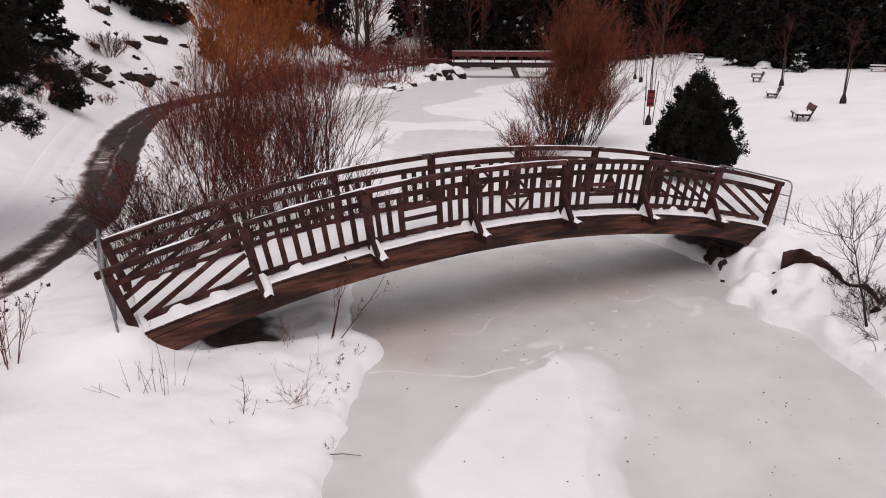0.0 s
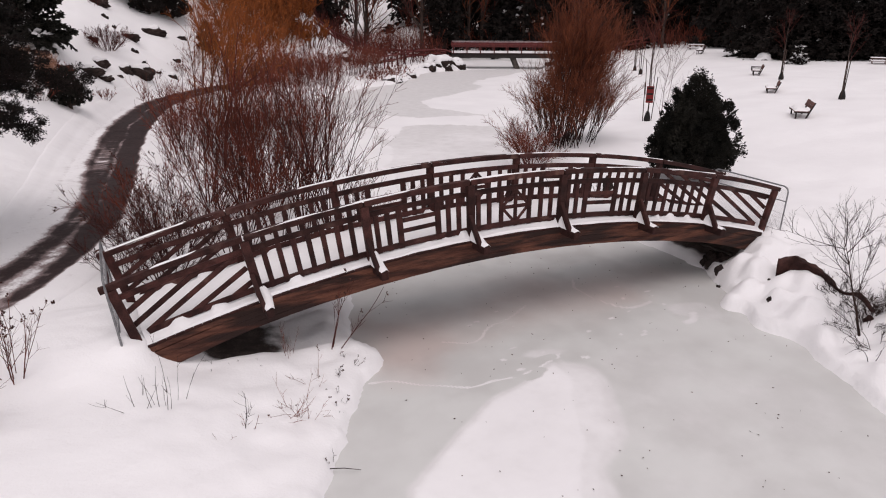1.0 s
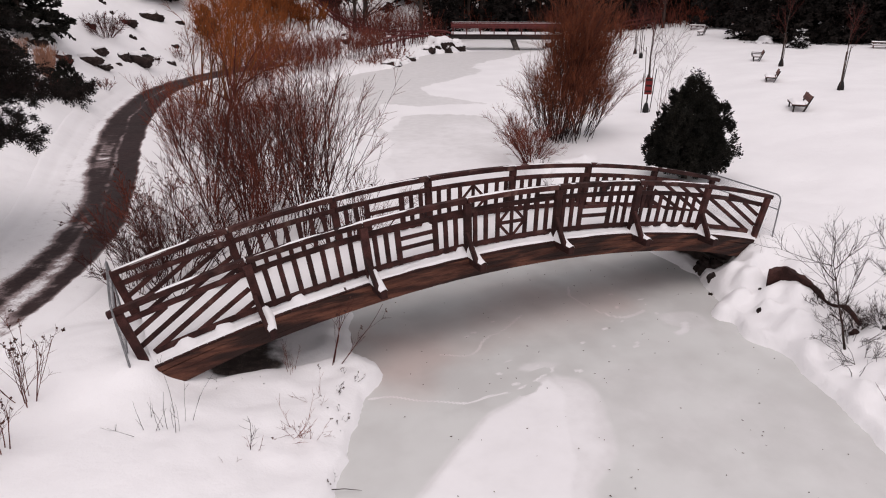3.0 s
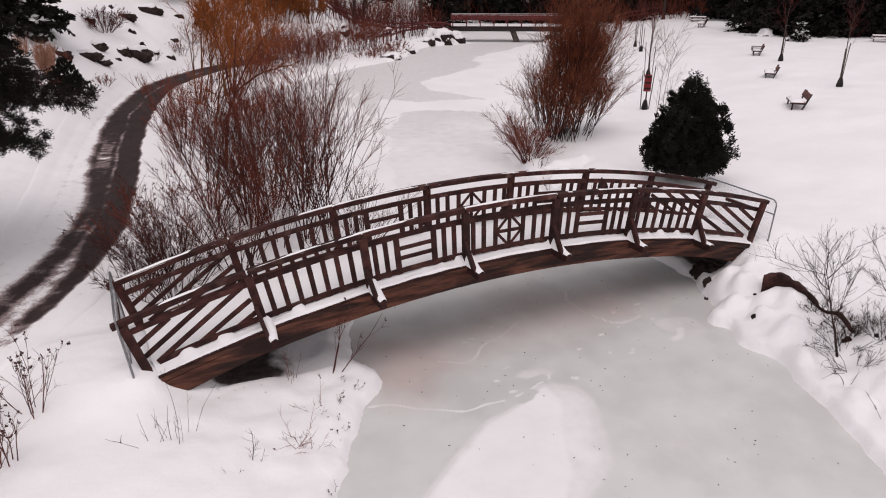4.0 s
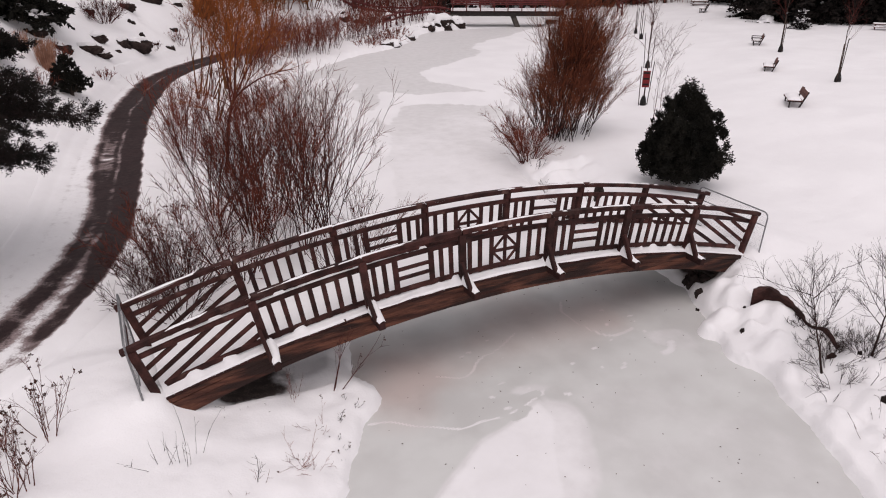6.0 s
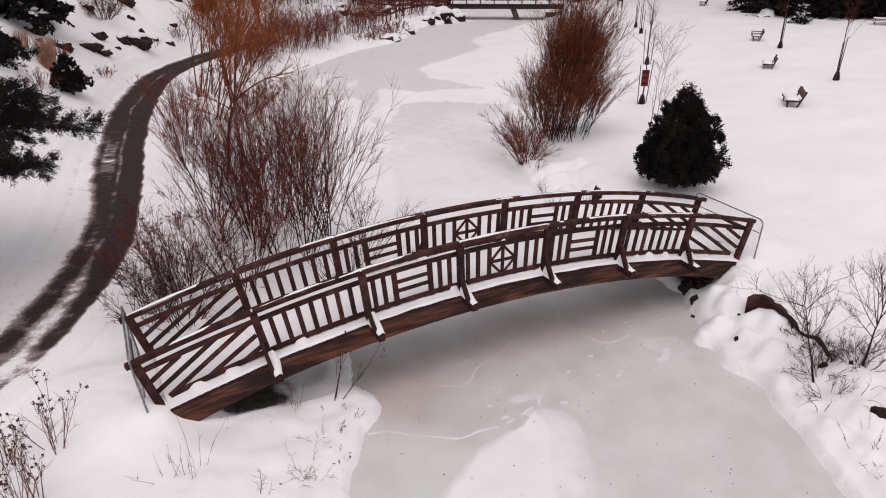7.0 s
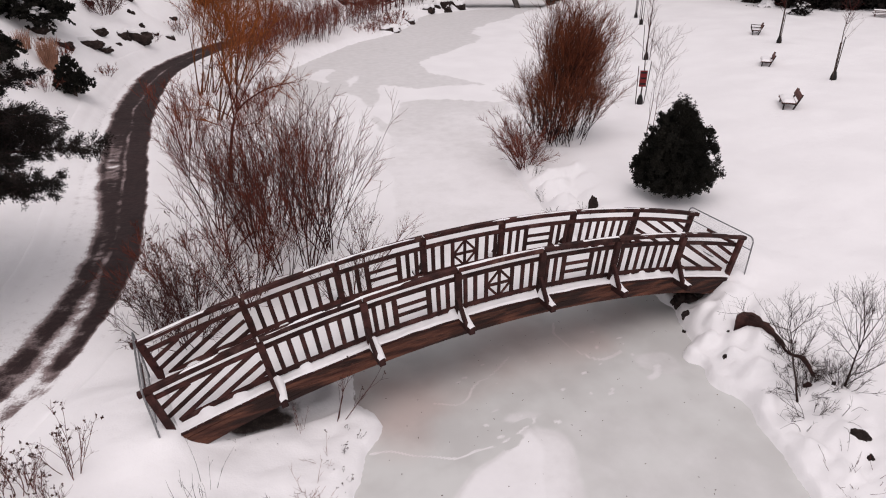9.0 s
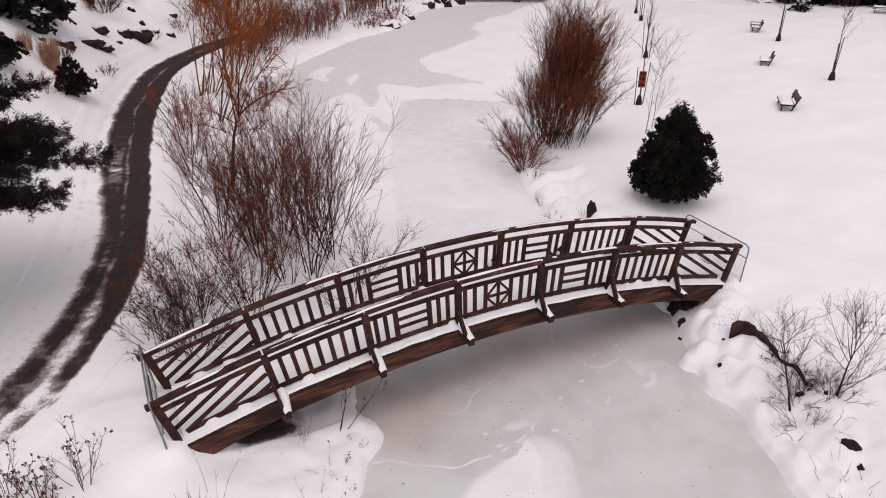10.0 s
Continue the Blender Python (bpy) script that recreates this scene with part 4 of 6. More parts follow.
# red-brown thicket on the bank behind the bridge
LAB = "bare red-brown willow shrub with many upright stems in snow"
FORK = dict(forks=3, per=4, fine=3, length=(0.35, 0.85), angle=(10, 32), fine_thick=0.0034, group="riverside thicket", clear=0.30)
kinds = [shrub("willow_shrub", LAB, place(3.85, 18.5), 11, 10, 0.28, 4.1, 24, THICKET_STEM, THICKET_TWIG, thick=0.019, arch=0.15, **FORK),
         shrub("willow_shrub", LAB, place(4.1, 16.1), 12, 10, 0.28, 4.0, 27, THICKET_STEM, THICKET_TWIG, thick=0.019, arch=0.15, **FORK),
         shrub("willow_shrub", "bare dark brown shrub with spreading forked branches", place(2.3, 19.0), 13, 7, 0.12, 3.3, 44, THICKET_STEM, THICKET_TWIG, thick=0.020, **FORK)]
for x, y, k, turn, size in ((3.0, 17.1, 0, 80, 0.98), (5.0, 17.1, 1, 140, 1.03), (4.7, 18.6, 0, 210, 0.98), (5.6, 16.0, 2, 300, 0.75), (3.1, 18.3, 1, 200, 0.85), (2.2, 17.3, 2, 60, 0.85), (4.0, 19.9, 2, 220, 0.95), (3.4, 15.9, 0, 120, 0.72)):
    copy_thing(kinds[k], place(x, y, 0.0, turn, size))
LOW = "low bare shrub with dry brown flower heads beside the bridge"
shrub("seed_head_shrub", LOW, place(0.75, 13.7), 21, 30, 0.40, 1.9, 44, THICKET_STEM, THICKET_STEM, thick=0.011, per=8, fine=4, fine_thick=0.0034, heads=110, group="low shrubs by the bridge")
shrub("seed_head_shrub", LOW, place(0.95, 15.2), 22, 32, 0.45, 2.2, 40, THICKET_STEM, THICKET_TWIG, thick=0.011, per=8, fine=4, fine_thick=0.0034, heads=130, group="low shrubs by the bridge")
shrub("seed_head_shrub", "low bare shrub with a few dry leaves by the ice", place(4.6, 14.2), 23, 10, 0.25, 2.5, 40, DARK_TWIG, DARK_TWIG, thick=0.012, per=5, fine=3, heads=22, group="low shrubs by the bridge")
shrub("seed_head_shrub", LOW, place(2.3, 15.0), 24, 28, 0.5, 2.5, 38, THICKET_STEM, THICKET_TWIG, thick=0.013, per=8, fine=4, fine_thick=0.0034, heads=25, group="low shrubs by the bridge")
shrub("seed_head_shrub", LOW, place(0.1, 14.2), 25, 22, 0.40, 1.4, 44, THICKET_STEM, THICKET_STEM, thick=0.010, per=8, fine=4, fine_thick=0.0028, heads=70, group="low shrubs by the bridge")

# rust-coloured willow on the far bank, with smaller growth at its foot
TILT = Matrix.Rotation(radians(10), 4, Vector((0.44, 0.90, 0.0)))
shrub("rust_willow", "tall rust-coloured willow with fine upright twigs on the bank", place(15.95, 22.35) @ TILT, 31, 46, 0.60, 6.0, 15, BLACK_BARK, RUST_TWIG, thick=0.021, per=6, fine=5, length=(0.30, 0.70), angle=(6, 24), category="willow", group="rust willows", low=0.66, fine_thick=0.0042,
      arch=0.42, forks=3, fork_at=(0.15, 0.65), fork_size=(0.26, 0.46), fork_angle=(5, 18), clear=0.34, curl=0.15)
shrub("rust_willow", "broad low rust-coloured willow fanning out over the bank", place(16.0, 21.85), 34, 46, 0.95, 3.7, 42, BLACK_BARK, RUST_TWIG, thick=0.018, per=6, fine=4, length=(0.35, 0.8), angle=(8, 28), category="willow", group="rust willows", low=0.60, fine_thick=0.0038,
      arch=0.38, forks=3, fork_at=(0.15, 0.65), fork_size=(0.28, 0.5), fork_angle=(5, 22), clear=0.34, curl=0.18)
for x, y, k, size in ((13.55, 20.6, 32, 1.7), (14.2, 21.7, 36, 2.0)):
    shrub("rust_willow", "small arching red-brown willow at the edge of the ice", place(x, y), k, 34, 0.25, size, 48, DARK_TWIG, RED_TWIG, thick=0.014, per=7, fine=4, category="willow", group="rust willows", fine_thick=0.0036)
shrub("bare_sapling", "thin bare saplings beside the rust-coloured willow", place(15.9, 20.9), 33, 4, 0.30, 2.4, 24, BLACK_BARK, DARK_TWIG, thick=0.018, per=7, fine=3)
shrub("bare_sapling", "bare sapling with a few dark dry leaves", place(19.2, 24.4), 35, 4, 0.15, 3.3, 24, DARK_TWIG, DARK_TWIG, thick=0.009, per=5, fine=3, fine_thick=0.0018, heads=20, head_size=0.7)


def bare_tree(name, label, at, seed, tall, girth, bark, twig, limbs=9, lean=(0.0, 0.0), open_=(25, 60), group="", category="tree", start=0.25, per=7, fine=7, tips=5, thick=0.006, rise=0.45, limb=(0.30, 0.55), reach=1.0):
    rng = np.random.default_rng(seed)
    t = thing(name, label, category, group, at)
    s = np.linspace(0, 1, 10)[:, None]
    sway = np.cumsum(rng.normal(size=(10, 2)) * 0.012 * tall, axis=0) * s
    line = np.hstack([s * tall * np.array(lean) + sway, s * tall - 0.15])[None]
    v, f = tubes(line, taper(line, [girth], min(0.012, girth * 0.15)) * (1 + 0.35 * np.exp(-np.linspace(0, 1, 10) * 14))[None], 9)
    part("trunk", sheet("trunk", v, f, bark, True), t)
    a = grow(rng, line, limbs, (start, 0.97), (limb[0] * tall, limb[1] * tall), open_, rise, 7, 0.2)
    radii = taper(a, girth * rng.uniform(0.25, 0.5, len(a)), min(0.008, girth * 0.1))
    for k in range(len(a)):
        v, f = tubes(a[k:k + 1], radii[k:k + 1], 5)
        part("limb", sheet("limb", v, f, bark, True), t)
    b = grow(rng, a, per, (0.2, 0.98), (0.12 * tall * reach, 0.26 * tall * reach), (20, 50), 0.25, 5, 0.2)
    c = grow(rng, b, fine, (0.2, 0.98), (0.05 * tall * reach, 0.12 * tall * reach), (20, 50), 0.15, 4, 0.2)
    g = [tubes(b, taper(b, np.full(len(b), thick * 2.0), thick), 4), tubes(c, taper(c, np.full(len(c), thick), thick * 0.55), 3)]
    if tips:
        d = grow(rng, c, tips, (0.2, 0.98), (0.025 * tall, 0.07 * tall), (20, 45), 0.1, 3, 0.2)
        g.append(tubes(d, taper(d, np.full(len(d), thick * 0.7), thick * 0.45), 3))
    stuff_part("crown", sheet("crown", *joined(g), twig), t)
    return t


# amber-twigged willows by the path
def forked_willow(at, seed):
    """A young willow: a bent trunk that parts at head height into a long arching arm and rising limbs."""
    rng = np.random.default_rng(seed)
    t = thing("amber_willow", "young willow with a bent trunk and one long arching bare limb", "willow", "amber willows", at)
    trunk = np.array([[(-0.05, 0, -0.15), (0.02, 0.0, 0.5), (0.10, 0.02, 1.1), (0.22, 0.05, 1.7), (0.36, 0.10, 2.10), (0.49, 0.15, 2.36)]])
    part("trunk", sheet("trunk", *tubes(trunk, taper(trunk, [0.062], 0.040), 8), DARK_TWIG, True), t)
    u = np.linspace(0, 1, 8)[:, None]
    limbs = []
    for start, way, rise, sag, girth in ((5, (1.75, -0.86), 1.45, 0.50, 0.036), (5, (1.35, -0.66), 2.3, 0.2, 0.026), (5, (0.35, -0.1), 2.5, 0.1, 0.028), (5, (-0.45, 0.25), 2.2, 0.0, 0.026), (4, (0.1, 0.9), 2.2, 0.1, 0.024), (4, (-0.1, -0.9), 2.0, 0.2, 0.022),
                                         (4, (-1.0, 0.5), 0.7, 0.2, 0.018), (3, (-0.95, 0.2), 0.75, 0.25, 0.016), (3, (0.7, -0.7), 0.6, 0.2, 0.014)):
        line = trunk[0, start] + np.hstack([u * np.array(way), (rise * u ** 0.85 - sag * u ** 2.2)]) + np.cumsum(rng.normal(size=(8, 3)) * 0.018, axis=0) * u
        part("limb", sheet("limb", *tubes(line[None], taper(line[None], [girth], 0.007), 6), DARK_TWIG, True), t)
        limbs.append(line)
    limbs = np.array(limbs)
    b = grow(rng, limbs, 7, (0.25, 0.98), (0.5, 1.2), (14, 45), 0.25, 6, 0.15)
    # long switches that hang from the arm
    hang = grow(rng, limbs[:2], 16, (0.45, 1.0), (0.7, 1.5), (20, 60), -0.75, 6, 0.12)
    c = grow(rng, np.concatenate([b, hang]), 4, (0.2, 0.95), (0.2, 0.55), (12, 35), 0.1, 4, 0.15)
    stuff_part("crown", sheet("crown", *joined([tubes(b, taper(b, np.full(len(b), 0.010), 0.004), 4), tubes(hang, taper(hang, np.full(len(hang), 0.007), 0.0035), 3), tubes(c, taper(c, np.full(len(c), 0.005), 0.0030), 3)]), AMBER_TWIG), t)
    return t


forked_willow(place(3.41, 22.95), 41)
HAZE = "tall many-stemmed willow with a haze of amber twigs"
shrub("amber_willow", HAZE, place(4.4, 31.6) @ Matrix.Rotation(radians(13), 4, "Y"), 42, 9, 0.45, 7.0, 24, AMBER_BARK, AMBER_TWIG, thick=0.036, per=5, fine=4, length=(0.30, 0.75), angle=(10, 36), category="willow", group="amber willows", arch=0.15, fine_thick=0.0070, clear=0.45, forks=1, fork_at=(0.25, 0.7), fork_size=(0.3, 0.5))
shrub("amber_willow", HAZE, place(6.4, 38.0) @ Matrix.Rotation(radians(10), 4, "Y"), 43, 10, 0.5, 6.6, 26, AMBER_BARK, AMBER_TWIG, thick=0.040, per=6, fine=5, length=(0.30, 0.75), angle=(10, 36), category="willow", group="amber willows", arch=0.15, fine_thick=0.0075, clear=0.45, forks=1, fork_at=(0.25, 0.7), fork_size=(0.3, 0.5))
shrub("amber_willow", HAZE, place(4.6, 36.0) @ Matrix.Rotation(radians(14), 4, "Y"), 46, 9, 0.5, 7.0, 22, AMBER_BARK, AMBER_TWIG, thick=0.040, per=6, fine=5, length=(0.30, 0.75), angle=(10, 36), category="willow", group="amber willows", arch=0.15, fine_thick=0.0075, clear=0.45, forks=1, fork_at=(0.25, 0.7), fork_size=(0.3, 0.5))
shrub("willow_shrub", "low reddish twiggy shrub at the edge of the ice", place(7.0, 35.6), 49, 26, 0.6, 1.7, 52, RED_TWIG, RED_TWIG, thick=0.012, per=8, fine=5, group="riverside thicket", fine_thick=0.0050)
shrub("willow_shrub", "low reddish twiggy shrub at the edge of the ice", place(6.0, 33.2), 59, 22, 0.5, 1.3, 50, RED_TWIG, RED_TWIG, thick=0.012, per=8, fine=5, group="riverside thicket", fine_thick=0.0045)
shrub("willow_shrub", "bare reddish shrub beside the asphalt path", place(2.5, 27.0), 44, 18, 0.5, 3.0, 28, DARK_TWIG, RED_TWIG, thick=0.017, per=7, fine=4, fine_thick=0.0044, group="riverside thicket")
shrub("willow_shrub", "bare reddish shrub beside the asphalt path", place(2.9, 30.6), 45, 16, 0.5, 2.4, 32, DARK_TWIG, RED_TWIG, thick=0.017, per=7, fine=4, fine_thick=0.0046, group="riverside thicket")

shrub("amber_willow", HAZE, place(8.6, 51.0), 47, 12, 0.5, 6.0, 26, AMBER_BARK, AMBER_TWIG, thick=0.045, per=11, fine=6, length=(0.35, 0.8), angle=(10, 40), category="willow", group="amber willows", fine_thick=0.009)
shrub("amber_willow", HAZE, place(11.8, 54.0), 48, 12, 0.5, 5.5, 26, AMBER_BARK, AMBER_TWIG, thick=0.045, per=11, fine=6, length=(0.35, 0.8), angle=(10, 40), category="willow", group="amber willows", fine_thick=0.009)

# shrubs along the far left bank
bank = shrub("bank_shrub", "bare thin-stemmed red-brown shrub on the snowy bank", place(9.4, 45.2), 51, 22, 0.9, 2.4, 26, DARK_TWIG, RED_TWIG, thick=0.017, per=7, fine=4, group="bank shrubs", fine_thick=0.0058)
rng_b = np.random.default_rng(5)
for x, y in ((7.6, 41.5), (10.6, 47.4), (12.6, 47.8), (14.2, 49.2), (11.8, 50.2), (16.0, 51.2), (14.6, 52.6), (17.8, 52.8), (19.6, 54.6), (17.2, 55.6), (21.2, 56.6), (13.2, 54.0), (9.0, 48.6), (8.2, 44.0), (22.6, 58.6), (8.8, 43.0), (9.8, 44.6), (11.6, 46.6), (13.0, 48.8), (15.2, 50.0), (11.4, 48.8), (18.6, 53.4), (20.6, 55.0), (14.0, 47.9)):
    copy_thing(bank, place(x, y, 0.0, rng_b.uniform(0, 360), rng_b.uniform(0.75, 1.15)))

# small bare trees on the near right bank
bare_tree("bare_tree", "small dark bare tree leaning back over snowy rocks", place(11.30, 6.72), 61, 1.75, 0.024, BLACK_BARK, BLACK_BARK, 10, (-0.10, 0.28), (22, 65), "small bare trees", "tree", 0.30, 6, 4, 1, 0.0022, 0.12, (0.35, 0.68), reach=1.5)
bare_tree("bare_tree", "small many-branched dark bare tree on the snowy bank", place(12.08, 6.4), 62, 1.65, 0.024, BLACK_BARK, BLACK_BARK, 12, (0.10, 0.06), (26, 68), "small bare trees", "tree", 0.08, 7, 4, 2, 0.0022, 0.30, (0.45, 0.80), reach=1.5)
shrub("willow_shrub", "bare reddish shrub beside the asphalt path", place(2.3, 24.6), 53, 16, 0.5, 2.5, 30, DARK_TWIG, RED_TWIG, thick=0.015, per=7, fine=4, group="riverside thicket", fine_thick=0.0032)
shrub("willow_shrub", "bare reddish shrub beside the asphalt path", place(4.8, 29.4), 54, 18, 0.5, 1.2, 44, DARK_TWIG, RED_TWIG, thick=0.012, per=7, fine=4, group="riverside thicket", fine_thick=0.0034)
TANGLE = "tangle of thin dark twigs in the hollow of the snowy bank"
for i, (x, y, n, tall, lean) in enumerate(((12.05, 6.42, 26, 0.75, 70), (11.62, 6.95, 18, 0.6, 70), (11.45, 6.75, 12, 0.7, 60), (11.2, 6.35, 10, 0.6, 75), (12.35, 6.9, 14, 0.7, 62))):
    shrub("dry_plant", TANGLE, place(x, y), 440 + i, n, 0.16, tall, lean, BLACK_BARK, BLACK_BARK, thick=0.006, per=4, fine=3, category="plant", group="dry plants", curl=0.5, fine_thick=0.0022)
ARC = "arching dry stems on the snowy bank"
shrub("dry_plant", ARC, place(10.95, 6.2), 63, 7, 0.30, 1.15, 62, BLACK_BARK, BLACK_BARK, thick=0.006, per=1, fine=1, category="plant", group="dry plants", curl=0.5, droop=0.5, fine_thick=0.002)
shrub("dry_plant", ARC, place(11.45, 6.1), 66, 7, 0.30, 1.15, 62, BLACK_BARK, BLACK_BARK, thick=0.006, per=1, fine=1, category="plant", group="dry plants", curl=0.5, droop=0.5, fine_thick=0.002)
shrub("dry_plant", ARC, place(10.5, 5.0), 64, 16, 0.55, 0.32, 82, DARK_TWIG, DARK_TWIG, thick=0.004, per=1, fine=1, category="plant", group="dry plants")
shrub("dry_plant", ARC, place(10.3, 4.3), 67, 16, 0.55, 0.32, 82, DARK_TWIG, DARK_TWIG, thick=0.004, per=1, fine=1, category="plant", group="dry plants")
shrub("dry_plant", "bare twig leaning over the ice under the bridge", place(3.0, 10.15) @ Matrix.Rotation(radians(34), 4, "Y"), 65, 3, 0.08, 1.3, 32, DARK_TWIG, DARK_TWIG, thick=0.012, per=4, fine=2, category="plant", group="dry plants", heads=8)

for i, (x, y, tall) in enumerate(((12.7, 17.9, 0.5), (12.5, 17.0, 0.35), (13.0, 16.1, 0.4), (13.4, 19.7, 0.6))):
    shrub("dry_twig", "a few thin dry twigs poking out of the snow", place(x, y), 95 + i, 6, 0.2, tall, 60, BLACK_BARK, BLACK_BARK, thick=0.008, per=3, fine=1, category="plant", group="dry twigs")

# dry stalks on the near left bank
for i, (x, y, tall, n, lean, heads) in enumerate(((-1.53, 10.20, 1.22, 8, 40, 44), (-1.80, 9.25, 1.0, 7, 38, 34), (-2.02, 9.10, 1.0, 7, 38, 30), (-2.15, 10.20, 0.95, 7, 38, 36), (-2.42, 10.28, 1.0, 9, 42, 44), (-2.75, 10.75, 1.0, 9, 42, 40))):
    shrub("dry_flower_plant", "dry branched flower stalks with dark seed heads in snow", place(x, y), 70 + i, n, 0.15, tall, lean, DRY_STALK, DRY_STALK, thick=0.0095, per=3, fine=2, length=(0.40, 0.8), angle=(10, 30), category="plant", group="dry flower stalks", heads=heads, clear=0.40, fine_thick=0.0017,
          head_size=0.95, arch=0.3, forks=1, fork_at=(0.25, 0.6), fork_size=(0.35, 0.6), fork_angle=(10, 28))
for i, (x, y, tall, n, lean, per, heads, red, wide) in enumerate(((0.28, 9.18, 0.85, 9, 26, 0, 0, 0, 0.26), (-0.05, 9.08, 0.6, 5, 74, 0, 0, 0, 0.22), (1.15, 8.43, 0.95, 1, 12, 7, 0, 0, 0.01), (1.22, 8.36, 0.40, 2, 50, 3, 0, 1, 0.05), (1.81, 8.62, 0.62, 7, 80, 3, 0, 1, 0.14), (1.98, 8.45, 0.45, 7, 76, 4, 4, 1, 0.12), (2.05, 8.72, 0.60, 3, 82, 3, 6, 1, 0.08),
                                                              (2.40, 9.3, 0.65, 3, 74, 4, 6, 1, 0.08), (2.78, 9.45, 0.22, 5, 60, 4, 12, 0, 0.08), (2.59, 8.76, 0.20, 5, 60, 3, 12, 0, 0.08), (2.62, 8.95, 0.18, 5, 60, 3, 10, 0, 0.08), (3.05, 9.75, 0.2, 5, 60, 3, 10, 0, 0.1), (2.10, 7.65, 0.25, 3, 60, 2, 8, 0, 0.06), (0.8, 8.2, 0.2, 4, 60, 2, 0, 1, 0.08),
                                                              (2.19, 10.22, 0.55, 7, 22, 3, 0, 1, 0.10), (1.2, 10.2, 0.16, 5, 30, 2, 0, 0, 0.3), (1.7, 10.22, 0.15, 5, 30, 2, 0, 0, 0.25))):
    m = RED_TWIG if red else BLACK_BARK
    shrub("dry_twig", "a few thin dry twigs poking out of the snow", place(x, y), 80 + i, n, wide, tall, lean, m, m, thick=0.008 if n == 1 else 0.0045, per=max(per, 1), fine=1, length=(0.25, 0.7) if per else (0.05, 0.1), angle=(15, 40), category="plant", group="dry twigs", heads=heads // 2, fine_thick=0.0020, head_size=0.6)
stick = np.array([[(1.99, 7.52, 0.07), (2.2, 7.45, 0.06), (2.40, 7.37, 0.022)]])
tagged(new("fallen_stick", sheet("fallen_stick", *tubes(stick, np.array([[0.007, 0.006, 0.003]]), 5), BLACK_BARK)), "thin bare stick lying on the edge of the ice", "stick")
for x, y, tall in ((10.3, 55.8, 4.2), (12.6, 57.6, 4.2), (9.6, 58.6, 4.4), (14.6, 59.6, 3.6), (12.0, 60.6, 3.6), (16.2, 61.2, 3.4), (14.0, 57.8, 2.8), (16.6, 59.2, 2.6)):
    shrub("amber_willow", HAZE, place(x, y), int(x * 10), 26, 0.9, tall, 30, AMBER_BARK, AMBER_TWIG, thick=0.035, per=9, fine=5, length=(0.35, 0.8), angle=(10, 40), category="willow", group="amber willows", fine_thick=0.020)


# ---------------------------------------------------------------- evergreens
def dense_evergreen(name, label, at, seed, tall, radius, leaders=9, sprays=26000, group="", size=0.10, leaf=None, ragged=0.0):
    """A thick upright yew: many pointed leaders, each clothed in short sprays."""
    rng = np.random.default_rng(seed)
    t = thing(name, label, "evergreen", group, at)
    trunk = np.array([[(0, 0, -0.1), (0.03, 0, tall * 0.3), (0, 0.04, tall * 0.42)]])
    part("trunk", sheet("trunk", *tubes(trunk, taper(trunk, [0.10], 0.02), 7), BARK, True), t)
    cs, ws = [], []
    main = [(0.0, 0.0, tall, radius * 0.52), (-0.16 * radius, 0.06 * radius, tall * 0.96, radius * 0.40), (0.20 * radius, -0.12 * radius, tall * 0.92, radius * 0.40)]
    for k in range(leaders):
        a = 2 * np.pi * k / leaders + rng.normal() * 0.3
        q = radius * rng.uniform(0.38, 0.72)
        main.append((math.cos(a) * q, math.sin(a) * q, tall * rng.uniform(0.66, 0.98) * (1.08 - 0.34 * q / radius), radius * rng.uniform(0.24, 0.36)))
    for k in range(leaders + 5):
        a = 2 * np.pi * k / (leaders + 5) + rng.normal() * 0.2
        q = radius * rng.uniform(0.50, 0.70)
        main.append((math.cos(a) * q, math.sin(a) * q, tall * rng.uniform(0.40, 0.58), radius * rng.uniform(0.24, 0.32)))
    weight = np.array([m[2] * m[3] for m in main])
    number = (sprays * weight / weight.sum()).astype(int)
    boughs = []
    for (x, y, h, r), n in zip(main, number):
        boughs.append([(x * 0.25, y * 0.25, 0.1 * h), (x * 0.8, y * 0.8, 0.35 * h), (x, y, 0.70 * h)])
        tufts = max(n // 34, 8)
        z = rng.uniform(0.0, 1.0, tufts) ** 0.85
        prof = np.where(z < 0.3, 0.55 + 1.5 * z, (1 - (np.maximum(z - 0.3, 0) / 0.7) ** 1.6) * 0.95 + 0.05) * r
        a = rng.uniform(0, 2 * np.pi, tufts)
        rr = prof * rng.uniform(0.72, 1.08 + ragged, tufts)
        centre = np.stack([x + np.cos(a) * rr, y + np.sin(a) * rr, 0.05 + 0.12 * math.hypot(x, y) / radius * tall * (1 - z) + z * h * 0.97], 1)
        out = np.stack([np.cos(a), np.sin(a), rng.uniform(0.5, 1.2, tufts)], 1)
        pick = rng.integers(0, tufts, n)
        cs.append(centre[pick] + rng.normal(size=(n, 3)) * np.array([0.055, 0.055, 0.065]) * r / 0.6)
        ws.append(unit(out[pick] + rng.normal(size=(n, 3)) * 0.5))
    cs, ws = np.vstack(cs), np.vstack(ws)
    stuff_part("crown", sheet("crown", *flakes(rng, cs, ws, rng.uniform(0.6, 1.3, len(cs)) * size, size * 0.5), leaf or NEEDLE), t)
    boughs = np.array(boughs)
    stuff_part("limb", sheet("limbs", *tubes(boughs, taper(boughs, np.full(len(boughs), 0.035), 0.008), 5), BARK, True), t)
    return t


